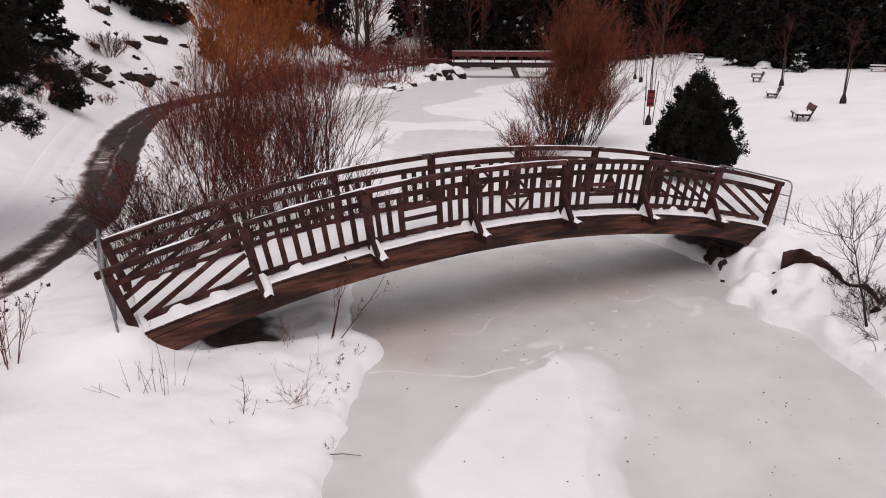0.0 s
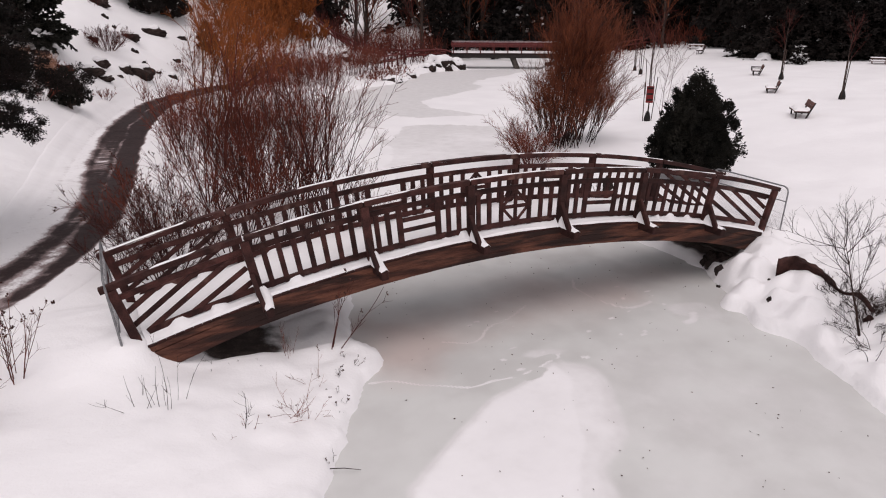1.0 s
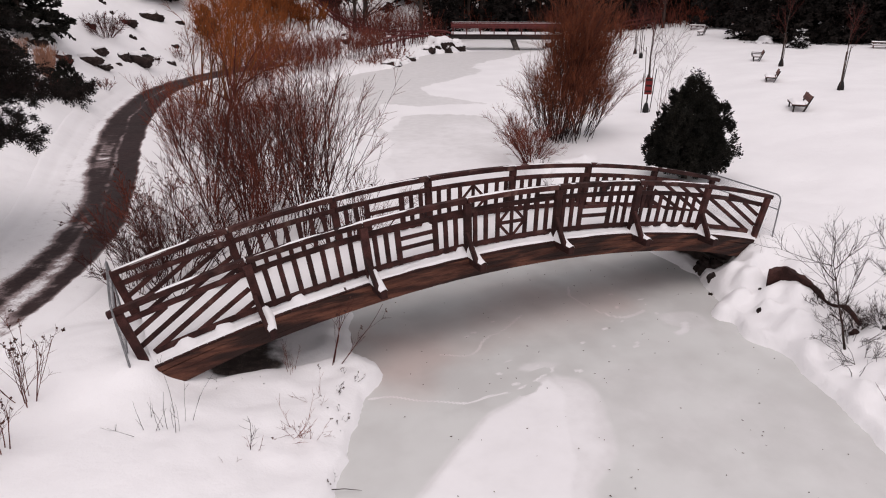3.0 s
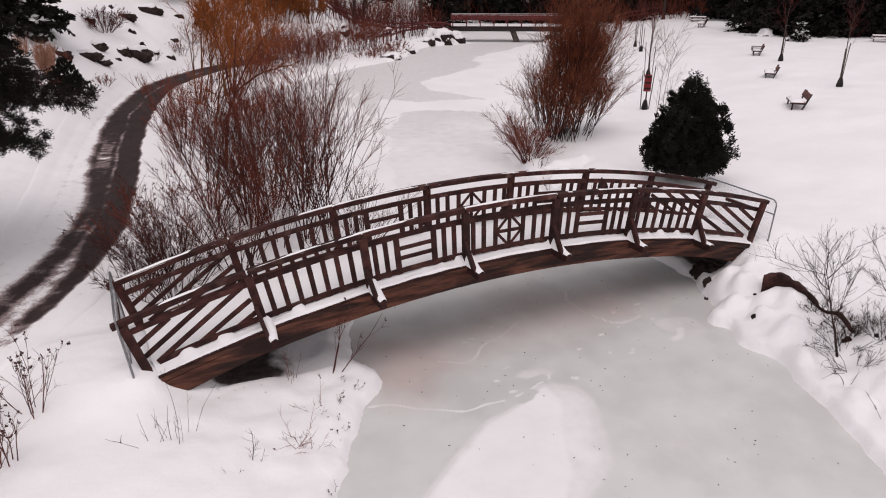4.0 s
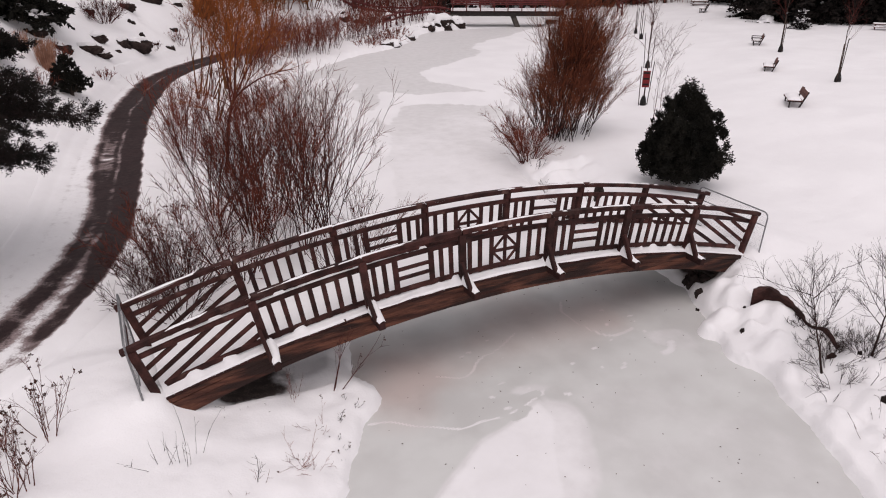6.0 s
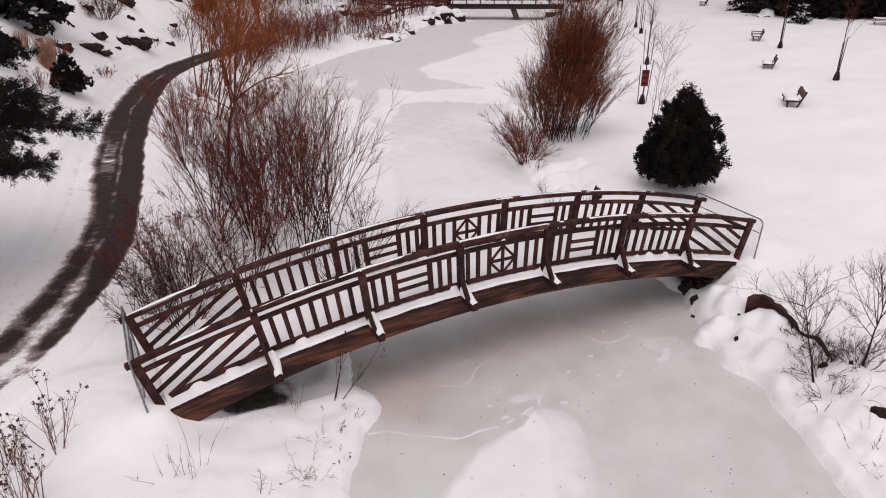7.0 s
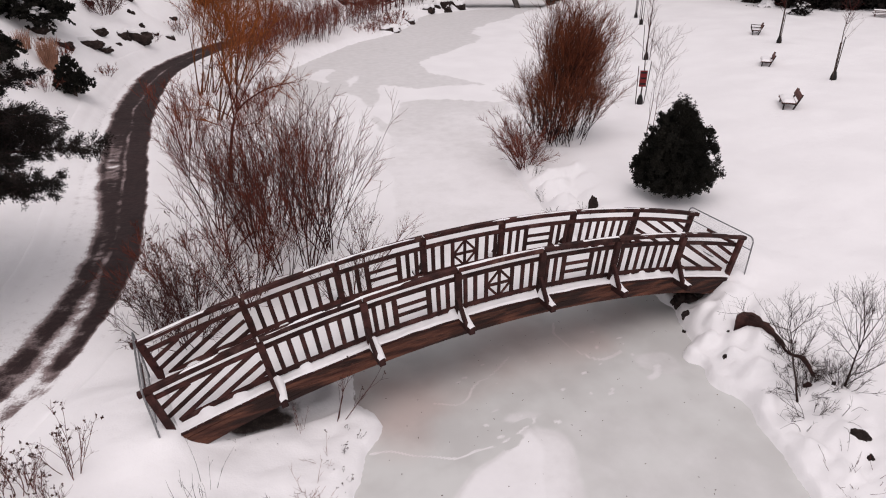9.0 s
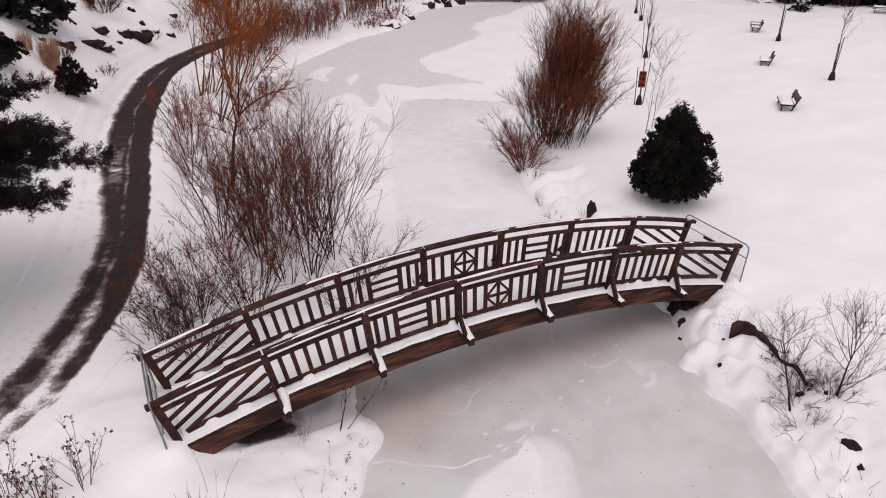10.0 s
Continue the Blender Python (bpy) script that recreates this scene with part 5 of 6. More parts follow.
def layered_conifer(name, label, at, seed, tall, reach, tiers=26, per=7, material=None, first=0.08, droop=0.25, spray=26, size=0.16, group="", snow=0, width=0.34, twigs=5, slim=0.55, fleck=1.0):
    """A conifer with a trunk, whorls of boughs and flat hanging sprays, open between the boughs."""
    rng = np.random.default_rng(seed)
    t = thing(name, label, "conifer", group, at)
    line = np.array([[(0, 0, -0.2), (0.02, 0, tall * 0.5), (0, 0, tall)]])
    part("trunk", sheet("trunk", *tubes(line, taper(line, [0.018 * tall + 0.04], 0.01), 8), BARK, True), t)
    n = tiers * per
    z = first + (1 - first) * (np.repeat(np.arange(tiers), per) + rng.uniform(-0.4, 0.4, n)) / tiers
    a = rng.uniform(0, 2 * np.pi, n)
    length = reach * (1 - z) ** 0.8 * rng.uniform(0.6, 1.1, n) + 0.12
    s = np.linspace(0, 1, 6)[None, :]
    rad = length[:, None] * s
    drop = (-droop * s ** 1.4 + 0.16 * s ** 3) * length[:, None] + 0.12 * length[:, None] * s * (z[:, None] - 0.3)
    bend = a[:, None] + 0.25 * rng.normal(size=(n, 1)) * s
    bough = np.stack([np.cos(bend) * rad, np.sin(bend) * rad, z[:, None] * tall + drop], -1)
    stuff_part("bough", sheet("boughs", *tubes(bough, taper(bough, 0.012 + 0.010 * length, 0.005), 4), BARK, True), t)
    twig = grow(rng, bough, twigs, (0.25, 0.97), (0.14 * reach, width * reach), (25, 60), -0.12, 4, 0.12)
    cs, ws = [], []
    for lines, m in ((bough, spray), (twig, max(spray // 3, 6))):
        k, pts = lines.shape[:2]
        pick = np.repeat(np.arange(k), m)
        u = rng.uniform(0.22 if lines is bough else 0.0, 1, k * m) * (pts - 1)
        i = np.minimum(u.astype(int), pts - 2)
        f = (u - i)[:, None]
        c = lines[pick, i] * (1 - f) + lines[pick, i + 1] * f
        along = unit(lines[pick, i + 1] - lines[pick, i])
        cs.append(c)
        ws.append(unit(along * 0.8 + rng.normal(size=c.shape) * np.array([0.6, 0.6, 0.35]) + np.array([0, 0, -0.15])))
    cs, ws = np.vstack(cs), np.vstack(ws)
    stuff_part("crown", sheet("crown", *flakes(rng, cs, ws, rng.uniform(0.6, 1.3, len(cs)) * size, size * slim), material or BLACK_NEEDLE), t)
    if snow:
        # lumps of snow on the upper side of boughs
        pick = rng.integers(0, n, snow)
        u = rng.uniform(0.3, 0.95, snow) * 5
        i = np.minimum(u.astype(int), 4)
        c = bough[pick, i] + np.array([0, 0, 0.04])
        g = []
        for k in range(6):
            g.append(flakes(rng, c + rng.normal(size=c.shape) * 0.05, unit(rng.normal(size=c.shape) * np.array([1, 1, 0.25])), rng.uniform(0.15, 0.4, snow) * fleck * size / 0.16, 0.16 * fleck * size / 0.16))
        stuff_part("bough_snow", sheet("bough_snow", *joined(g), SNOW), t)
    return t


dense_evergreen("yew_bush", "dense dark green evergreen bush with pointed leaders on snow", place(15.60, 15.24), 131, 3.1, 1.19, 19, 110000, size=0.078, ragged=0.42)


def spreading_conifer(at, seed, tall, boughs):
    """A broad old conifer: long level boughs with flat fans of twigs that end in tight dark tufts."""
    rng = np.random.default_rng(seed)
    t = thing("cedar_tree", "dark evergreen with long level boughs reaching over the snow", "conifer", "", at)
    line = np.array([[(0, 0, -0.2), (0.05, 0.03, tall * 0.5), (0, 0, tall)]])
    part("trunk", sheet("trunk", *tubes(line, taper(line, [0.20], 0.02), 9), BARK, True), t)
    low_z, n = 2.45, boughs
    z = low_z + (tall - low_z - 0.2) * (np.arange(n) + rng.uniform(0, 1, n)) / n
    f = (z - low_z) / (tall - low_z)
    a = np.arange(n) * 2.39996 + rng.normal(size=n) * 0.2
    length = (5.3 * (1 - f) ** 1.1 + 0.4) * (0.62 + 0.38 * smoothstep(f / 0.14)) * rng.uniform(0.75, 1.0, n) * (1 - 0.26 * np.maximum(0, np.cos(a + 1.0)))
    u = np.linspace(0, 1, 8)[None]
    bend = a[:, None] + 0.22 * rng.normal(size=(n, 1)) * u
    lift = (0.10 + 0.25 * f)[:, None] * u * length[:, None] - 0.16 * u ** 2 * length[:, None] * (1 - f)[:, None]
    bough = np.stack([np.cos(bend) * u * length[:, None], np.sin(bend) * u * length[:, None], z[:, None] + lift], -1)
    stuff_part("bough", sheet("bough", *tubes(bough, taper(bough, 0.018 + 0.010 * length, 0.006), 5), BLACK_BARK, True), t)
    twig = grow(rng, bough, 19, (0.34, 0.99), (0.40, 1.0), (25, 65), 0.02, 5, 0.10)
    twig[..., 2] = twig[:, :1, 2] + (twig[..., 2] - twig[:, :1, 2]) * 0.45
    spur = grow(rng, twig, 8, (0.25, 1.0), (0.14, 0.36), (20, 60), 0.05, 3, 0.12)
    stuff_part("twig", sheet("twig", *joined([tubes(twig, taper(twig, np.full(len(twig), 0.009), 0.004), 3), tubes(spur, taper(spur, np.full(len(spur), 0.005), 0.003), 3)]), BLACK_BARK), t)
    m = 46
    pick = np.repeat(np.arange(len(spur)), m)
    w = rng.uniform(0.25, 1.05, len(pick))[:, None]
    c = spur[pick, 0] + (spur[pick, -1] - spur[pick, 0]) * w + rng.normal(size=(len(pick), 3)) * 0.034
    way = unit(spur[pick, -1] - spur[pick, 0] + rng.normal(size=c.shape) * 0.12)
    stuff_part("crown", sheet("crown", *flakes(rng, c, way, rng.uniform(0.035, 0.085, len(c)), 0.022), BLACK_NEEDLE), t)
    return t


spreading_conifer(place(-4.15, 17.4, 0, 8), 102, 7.8, 80)
layered_conifer("spruce_tree", "dark spruce with snow-dusted boughs on the hillside", place(-2.9, 41.2), 103, 7.8, 2.65, 22, 8, NEEDLE, 0.03, 0.25, 110, 0.22, snow=60)
layered_conifer("spruce_tree", "dark spruce with snow-dusted boughs on the hillside", place(-6.8, 32.0), 104, 7.0, 3.0, 22, 8, NEEDLE, 0.03, 0.25, 80, 0.20, snow=60)
dense_evergreen("juniper_bush", "round dark green evergreen bush beside the path", place(-1.1, 34.5), 105, 1.65, 0.85, 8, 15000, size=0.085)
dense_evergreen("juniper_bush", "low dark evergreen bush half covered by snow", place(-3.6, 34.6), 106, 1.3, 1.2, 7, 9000, size=0.12)

for i, (x, y, h) in enumerate(((2.5, 55.4, 2.1), (4.1, 55.0, 2.0), (5.6, 55.4, 1.8), (0.8, 55.8, 1.9), (3.4, 57.6, 2.4))):
    dense_evergreen("juniper_bush", "dark brownish evergreen bush on the hillside crest", place(x, y), 110 + i, h, 1.6, 7, 8000, size=0.16, group="hillside bushes", leaf=BLACK_NEEDLE)
dense_evergreen("brown_leaved_shrub", "rounded shrub with withered brown leaves on the slope", place(7.5, 52.7), 118, 2.3, 0.95, 6, 6000, size=0.15, leaf=BROWN_LEAF)


# ---------------------------------------------------------------- rocks
def rock(at, seed, size, cover=0.55, material=None, label="dark angular rock under a cap of snow", group="rocks"):
    rng = np.random.default_rng(seed)
    t = thing("rock", label, "rock", group, at)
    off = Vector(rng.uniform(-50, 50, 3))

    def shape(v, grow_=1.0):
        d = v.normalized()
        k = 1 + 0.42 * noise.noise(d * 1.3 + off) + 0.20 * noise.noise(d * 3.1 + off) + 0.07 * noise.noise(d * 8.0 + off)
        k = k * (1 - 0.25 * abs(d.x) * abs(d.y))
        return Vector((d.x * k * size[0], d.y * k * size[1], d.z * k * size[2])) * grow_
    bm = bmesh.new()
    bmesh.ops.create_icosphere(bm, subdivisions=4, radius=1)
    for v in bm.verts:
        v.co = shape(v.co)
    part("stone", (bm, material or ROCK), t)
    if cover:
        bm = bmesh.new()
        bmesh.ops.create_icosphere(bm, subdivisions=4, radius=1)
        for v in list(bm.verts):
            d = v.co.normalized()
            edge = cover + 0.20 * noise.noise(d * 1.8 + off * 2)
            w = max(0.0, min(1.0, (d.z - edge) / 0.20))
            w = w * w * (3 - 2 * w)
            v.co = shape(v.co, 0.86 + 0.14 * w) + Vector((0, 0, 0.22 * w * min(size)))
        for f in bm.faces:
            f.smooth = True
        part("snow_cap", (bm, SNOW), t, "rounded cap of snow")
    return t


def rock_ledge(points, tops, seed):
    """A slab that juts out of the bank and tapers to a thin ledge along plan points."""
    line = curve_through(points, 8)
    n = len(line)
    rise = np.interp(np.linspace(0, 1, n), np.linspace(0, 1, len(tops)), tops)
    tang_ = unit(np.gradient(line, axis=0))
    out = np.stack([tang_[:, 1], -tang_[:, 0]], 1)
    base = height(line[:, 0], line[:, 1])
    ring = []
    for shift, up in ((0.02, -0.35), (0.10, 0.25), (0.16, 0.80), (0.10, 1.0), (-0.16, 0.92), (-0.22, -0.35)):
        wob = 1 + 0.8 * ripple(line[:, 0] * 3 + shift * 40, line[:, 1] * 3, 0.35, seed)
        p = line + out * (shift * (0.16 + 1.3 * rise) * wob)[:, None]
        z = base + np.where(up < 0, -0.25, up * rise * (0.9 + 0.2 * wob)) + 0.02 * ripple(p[:, 0] + up, p[:, 1], 0.1, seed + 1)
        ring.append(np.stack([p[:, 0], p[:, 1], z], 1))
    v = np.stack(ring, 1)
    i = np.arange(n - 1)[:, None] * 6
    c = np.arange(6)[None]
    f = np.stack([i + c, i + (c + 1) % 6, i + 6 + (c + 1) % 6, i + 6 + c], -1).reshape(-1, 4)
    caps = np.array([[0, 1, 2, 5], [5, 2, 3, 4]])
    me = sheet("rock_ledge", v.reshape(-1, 3), np.vstack([f, caps[:, ::-1], caps + (n - 1) * 6]), RED_ROCK)
    return tagged(new("rock_ledge", me), "red-brown rock slab tapering into a thin ledge on the snowy bank", "rock", "river bank rocks")


rock_ledge([(11.98, 9.06), (12.06, 8.90), (12.14, 8.62), (12.16, 8.35), (12.14, 8.02), (12.12, 7.7), (12.14, 7.4), (12.08, 7.05)], (0.38, 0.30, 0.17, 0.11, 0.08, 0.03, 0.075, 0.03), 201)
for i, (x, y) in enumerate(((12.14, 8.0), (12.12, 7.65), (12.08, 7.3), (12.02, 7.0))):
    shrub("dry_plant", "tangle of thin dark roots and twigs along a rock ledge", place(x, y, 0.04), 460 + i, 16, 0.14, 0.42, 78, BLACK_BARK, BLACK_BARK, thick=0.010, per=4, fine=3, category="plant", group="dry plants", curl=0.5, fine_thick=0.0028)
for i, (x, y, sx, sy, sz, c, turn) in enumerate(((11.72, 6.88, 0.13, 0.07, 0.11, 0, 130), (11.25, 5.43, 0.17, 0.10, 0.16, 0, 120),
                                               (11.09, 5.05, 0.09, 0.07, 0.10, 0, 50), (11.1, 8.45, 0.06, 0.05, 0.07, 0, 50), (11.95, 6.55, 0.10, 0.06, 0.09, 0, 20), (11.85, 9.10, 0.05, 0.05, 0.08, 0, 10), (11.05, 7.0, 0.07, 0.03, 0.04, 0, 100), (11.45, 9.98, 0.10, 0.08, 0.12, 0, 10), (12.1, 10.9, 0.22, 0.2, 0.2, 0, 30), (11.72, 10.25, 0.14, 0.10, 0.13, 0, 0), (12.35, 10.75, 0.2, 0.2, 0.18, 0, 0))):
    rock(place(x, y, 0.055, turn), 210 + i, (sx, sy, sz), cover=c, material=RED_ROCK if i < 1 else ROCK, group="river bank rocks", label="dark red-brown rock in the snowy river bank")
for i, (x, y, sx, sy, sz, turn) in enumerate(((-0.25, 42.0, 0.95, 0.5, 0.42, -25), (0.4, 42.2, 0.6, 0.45, 0.32, -25), (-1.3, 40.1, 0.55, 0.45, 0.45, -25), (2.4, 45.9, 1.0, 0.55, 0.66, -25), (1.7, 45.6, 0.5, 0.5, 0.5, -25), (0.3, 44.5, 0.7, 0.4, 0.42, -25),
                                            (1.3, 44.3, 0.24, 0.2, 0.22, 0), (3.6, 47.5, 0.25, 0.2, 0.2, 40), (2.3, 50.0, 0.7, 0.45, 0.42, -25), (3.8, 52.7, 1.1, 0.55, 0.5, -25), (5.8, 53.2, 0.4, 0.3, 0.3, 5), (0.2, 47.6, 0.4, 0.3, 0.35, 5),
                                            (4.4, 47.9, 0.35, 0.3, 0.3, 5), (5.0, 50.2, 0.3, 0.25, 0.28, 5), (-2.4, 40.5, 0.6, 0.4, 0.35, 5), (0.9, 52.6, 0.8, 0.5, 0.5, 0))):
    rock(place(x, y, 0.05, turn), 230 + i, (sx * 0.9, sy * 0.85, sz * 0.8), cover=0.60, group="hillside rocks", label="dark rock outcrop capped with snow on the hillside")
for i, (x, y, sx, sy, sz) in enumerate(((20.9, 51.6, 1.0, 0.7, 0.55), (22.6, 53.6, 0.7, 0.5, 0.4), (19.7, 50.6, 0.5, 0.4, 0.3), (28.8, 60.0, 1.6, 1.1, 0.95), (30.6, 60.4, 1.2, 0.9, 0.75), (27.2, 59.4, 0.8, 0.6, 0.6), (31.7, 60.4, 0.5, 0.4, 0.3), (24.6, 55.6, 0.5, 0.4, 0.3))):
    rock(place(x, y, 0.42, i * 40), 260 + i, (sx, sy, sz), cover=0.15, group="far bank boulders", label="snow-covered boulder at the edge of the ice")
for i, (x, y, sx, sy, sz, c) in enumerate(((20.3, 51.1, 0.6, 0.35, 0.26, 0.35), (21.3, 51.9, 0.35, 0.3, 0.22, 0.3), (23.7, 54.5, 0.6, 0.4, 0.32, 0.35), (29.0, 59.5, 0.7, 0.5, 0.40, 0.45), (30.9, 59.9, 0.6, 0.4, 0.32, 0.5), (27.6, 58.8, 0.6, 0.4, 0.4, 0.5), (31.8, 60.0, 0.5, 0.3, 0.3, 0.6))):
    rock(place(x, y, 0.06, i * 50), 560 + i, (sx, sy, sz), cover=c, group="far bank boulders", label="dark wet boulder at the edge of the ice, capped with snow")
for i, (x, y) in enumerate(((18.4, 50.4), (19.8, 51.6), (21.0, 52.6), (22.4, 54.2), (20.4, 53.4), (23.0, 55.6))):
    shrub("bank_brush", "low tangle of pinkish bare twigs among the bank boulders", place(x, y), 580 + i, 22, 0.8, 0.75, 60, RED_TWIG, RED_TWIG, thick=0.012, per=7, fine=3, group="bank brush", fine_thick=0.006)
for i, (x, y, s) in enumerate(((19.8, 60.6, 0.75), (21.4, 61.4, 0.75), (23.2, 62.2, 0.75), (25.2, 63.4, 0.7))):
    rock(place(x, y, 0.1, i * 70), 280 + i, (s * 1.1, s * 0.8, s * 1.0), cover=0.1, group="far boulders", label="large pale boulder with a thick snow cap")
rock(place(13.17, 15.96, 0.0), 290, (0.15, 0.15, 0.42), cover=0.0, label="dark pointed stone standing in the snow", group="river bank rocks")

# tufts on the hillside
for i, (x, y, tall, n, mat, lab) in enumerate(((-1.9, 36.7, 1.5, 300, DRY_GRASS, "tall clump of dry orange ornamental grass"), (-2.8, 37.2, 0.9, 100, DRY_GRASS, "clump of dry tan grass on the slope"))):
    rng = np.random.default_rng(300 + i)
    g = thing("ornamental_grass", lab, "grass", "ornamental grasses", place(x, y))
    s = stems(rng, n, 0.30, tall, 11, curl=0.12)
    stuff_part("blade", sheet("blades", *tubes(s, taper(s, np.full(n, 0.012), 0.004), 3), mat), g)
shrub("hillside_shrub", "small twiggy bare shrub on the hillside", place(0.9, 47.4), 311, 60, 0.5, 1.5, 50, DARK_TWIG, DARK_TWIG, thick=0.014, per=6, fine=3, group="hillside shrubs", fine_thick=0.006)
for i, (x, y, tall) in enumerate(((-1.4, 38.2, 0.8), (0.3, 39.4, 0.6), (5.2, 49.0, 1.2), (6.2, 50.6, 1.5), (-2.2, 33.6, 0.9))):
    shrub("hillside_shrub", "low bare twiggy shrub on the hillside", place(x, y), 320 + i, 20, 0.3, tall, 45, DARK_TWIG, RED_TWIG, thick=0.010, per=5, fine=3, group="hillside shrubs", fine_thick=0.005)

for i in range(26):
    x, y = -3.0 + 9.0 * ((i * 0.618) % 1), 37.5 + 19 * ((i * 0.381 + 0.2) % 1)
    if distance(np.array([x]), np.array([y]), WAY)[0][0] < 2.2:
        continue
    if i % 3:
        rock(place(x, y, 0.02, i * 37), 600 + i, (0.12 + 0.12 * (i % 4) / 3, 0.14, 0.13 + 0.03 * (i % 3)), cover=0.75 if i % 2 else 0, group="hillside rocks", label="small dark stone poking out of the snowy slope")
    else:
        shrub("hillside_shrub", "low bare twiggy shrub on the hillside", place(x, y), 640 + i, 14, 0.25, 0.7, 45, DARK_TWIG, DARK_TWIG, thick=0.009, per=4, fine=3, group="hillside shrubs", fine_thick=0.005)

# leaf litter on the ice
rng = np.random.default_rng(330)
lx, ly = rng.uniform(3.5, 12, 420), rng.uniform(4.0, 13.5, 420)
ok = signed(lx, ly, RIVER) < -0.15
lx, ly = lx[ok][:170], ly[ok][:170]
lc = np.stack([lx, ly, np.full(len(lx), 0.012)], 1)
lw = unit(np.stack([rng.normal(size=len(lx)), rng.normal(size=len(lx)), np.full(len(lx), 0.1)], 1))
tagged(new("fallen_leaves", sheet("fallen_leaves", *flakes(rng, lc, lw, rng.uniform(0.015, 0.05, len(lx)), 0.018), SEED)), "scattered dry brown leaves frozen on the ice", "leaves", kind="stuff")


# ---------------------------------------------------------------- meadow furniture
def bench(at, group="park benches", label="red-brown slatted park bench with snow on its seat", arms=False):
    t = thing("park_bench", label, "bench", group, at)
    lean = Matrix.Translation((0.10, 0, 0.0)) @ Matrix.Rotation(radians(22), 4, "Y")
    for y in (-0.62, 0.62):
        bm = bmesh.new()
        box(bm, -0.36, 0.24, -0.03, 0.03, 0.38, 0.44, Matrix.Translation((0, y, 0)), 0.006)
        box(bm, -0.29, -0.23, -0.03, 0.03, -0.15, 0.40, Matrix.Translation((0, y, 0)), 0.006)
        box(bm, -0.035, 0.035, -0.03, 0.03, -0.15, 0.92, Matrix.Translation((0, y, 0)) @ lean, 0.006)
        if arms:
            box(bm, -0.44, 0.28, -0.035, 0.035, 0.64, 0.69, Matrix.Translation((0, y, 0)), 0.006)
            box(bm, -0.44, -0.38, -0.03, 0.03, 0.40, 0.66, Matrix.Translation((0, y, 0)), 0.006)
        part("side_frame", (bm, IRON), t)
    for x in (-0.30, -0.17, -0.04, 0.09, 0.19):
        part("seat_slat", block(x - 0.058, x + 0.058, -0.74, 0.74, 0.442, 0.477, BENCH_WOOD), t)
    for h in (0.69, 0.84):
        bm = bmesh.new()
        box(bm, -0.072, -0.036, -0.74, 0.74, h - 0.072, h + 0.072, lean, 0.006)
        part("back_slat", (bm, BENCH_WOOD), t)
    bm = bmesh.new()
    bmesh.ops.create_grid(bm, x_segments=10, y_segments=24, size=0.5)
    for v in bm.verts:
        a, b = v.co.x * 2, v.co.y * 2
        w = (1 - abs(a) ** 4) * (1 - abs(b) ** 6)
        v.co = (-0.07 + a * 0.28, b * 0.72, 0.474 + w * (0.13 + 0.04 * math.sin(b * 5 + a)) + (0.10 * max(a, 0)) * w)
    for f in bm.faces:
        f.smooth = True
    part("seat_snow", (bm, SNOW), t, "pillow of snow on the seat")
    return t


b1 = bench(place(25.70, 19.46, 0.16, -43, 0.9))
copy_thing(b1, place(31.08, 25.35, 0.16, -48, 0.9))
bench(place(37.45, 31.79, 0.08, -47, 0.8), label="park bench with arms and snow on its seat", arms=True)
copy_thing(b1, place(49.98, 48.88, 0.12, -52))


def picnic_table(at):
    t = thing("picnic_table", "snow-covered wooden picnic table at the wood's edge", "table", "picnic tables", at)
    part("tabletop", block(-0.9, 0.9, -0.38, 0.38, 0.70, 0.75, BENCH_WOOD), t)
    part("table_snow", block(-0.88, 0.88, -0.36, 0.36, 0.752, 0.86, SNOW, 0.05), t, "slab of snow")
    for y in (-0.65, 0.65):
        part("seat", block(-0.9, 0.9, y - 0.13, y + 0.13, 0.42, 0.46, BENCH_WOOD), t)
        part("seat_snow", block(-0.88, 0.88, y - 0.12, y + 0.12, 0.462, 0.54, SNOW, 0.03), t, "strip of snow")
    for x in (-0.65, 0.65):
        for s in (-1, 1):
            bm = bmesh.new()
            box(bm, -0.03, 0.03, -0.04, 0.04, -0.2, 0.74, Matrix.Translation((x, s * 0.42, 0)) @ Matrix.Rotation(radians(s * 22), 4, "X"), 0.005)
            part("leg", (bm, BENCH_WOOD), t)
    return t


p1 = picnic_table(place(54.27, 53.73, 0.25, -35, 0.85))
copy_thing(p1, place(48.9, 31.5, 0.1, -50, 0.72))
layered_conifer("small_fir", "small dark fir dusted with snow on the meadow", place(46.00, 35.54), 120, 1.25, 0.75, 9, 6, BLACK_NEEDLE, 0.04, 0.2, 26, 0.15, snow=45)
rock(place(47.58, 39.89, 0.1, 20), 295, (1.1, 0.7, 0.5), cover=-0.3, label="boulder buried under a mound of snow", group="meadow boulders")


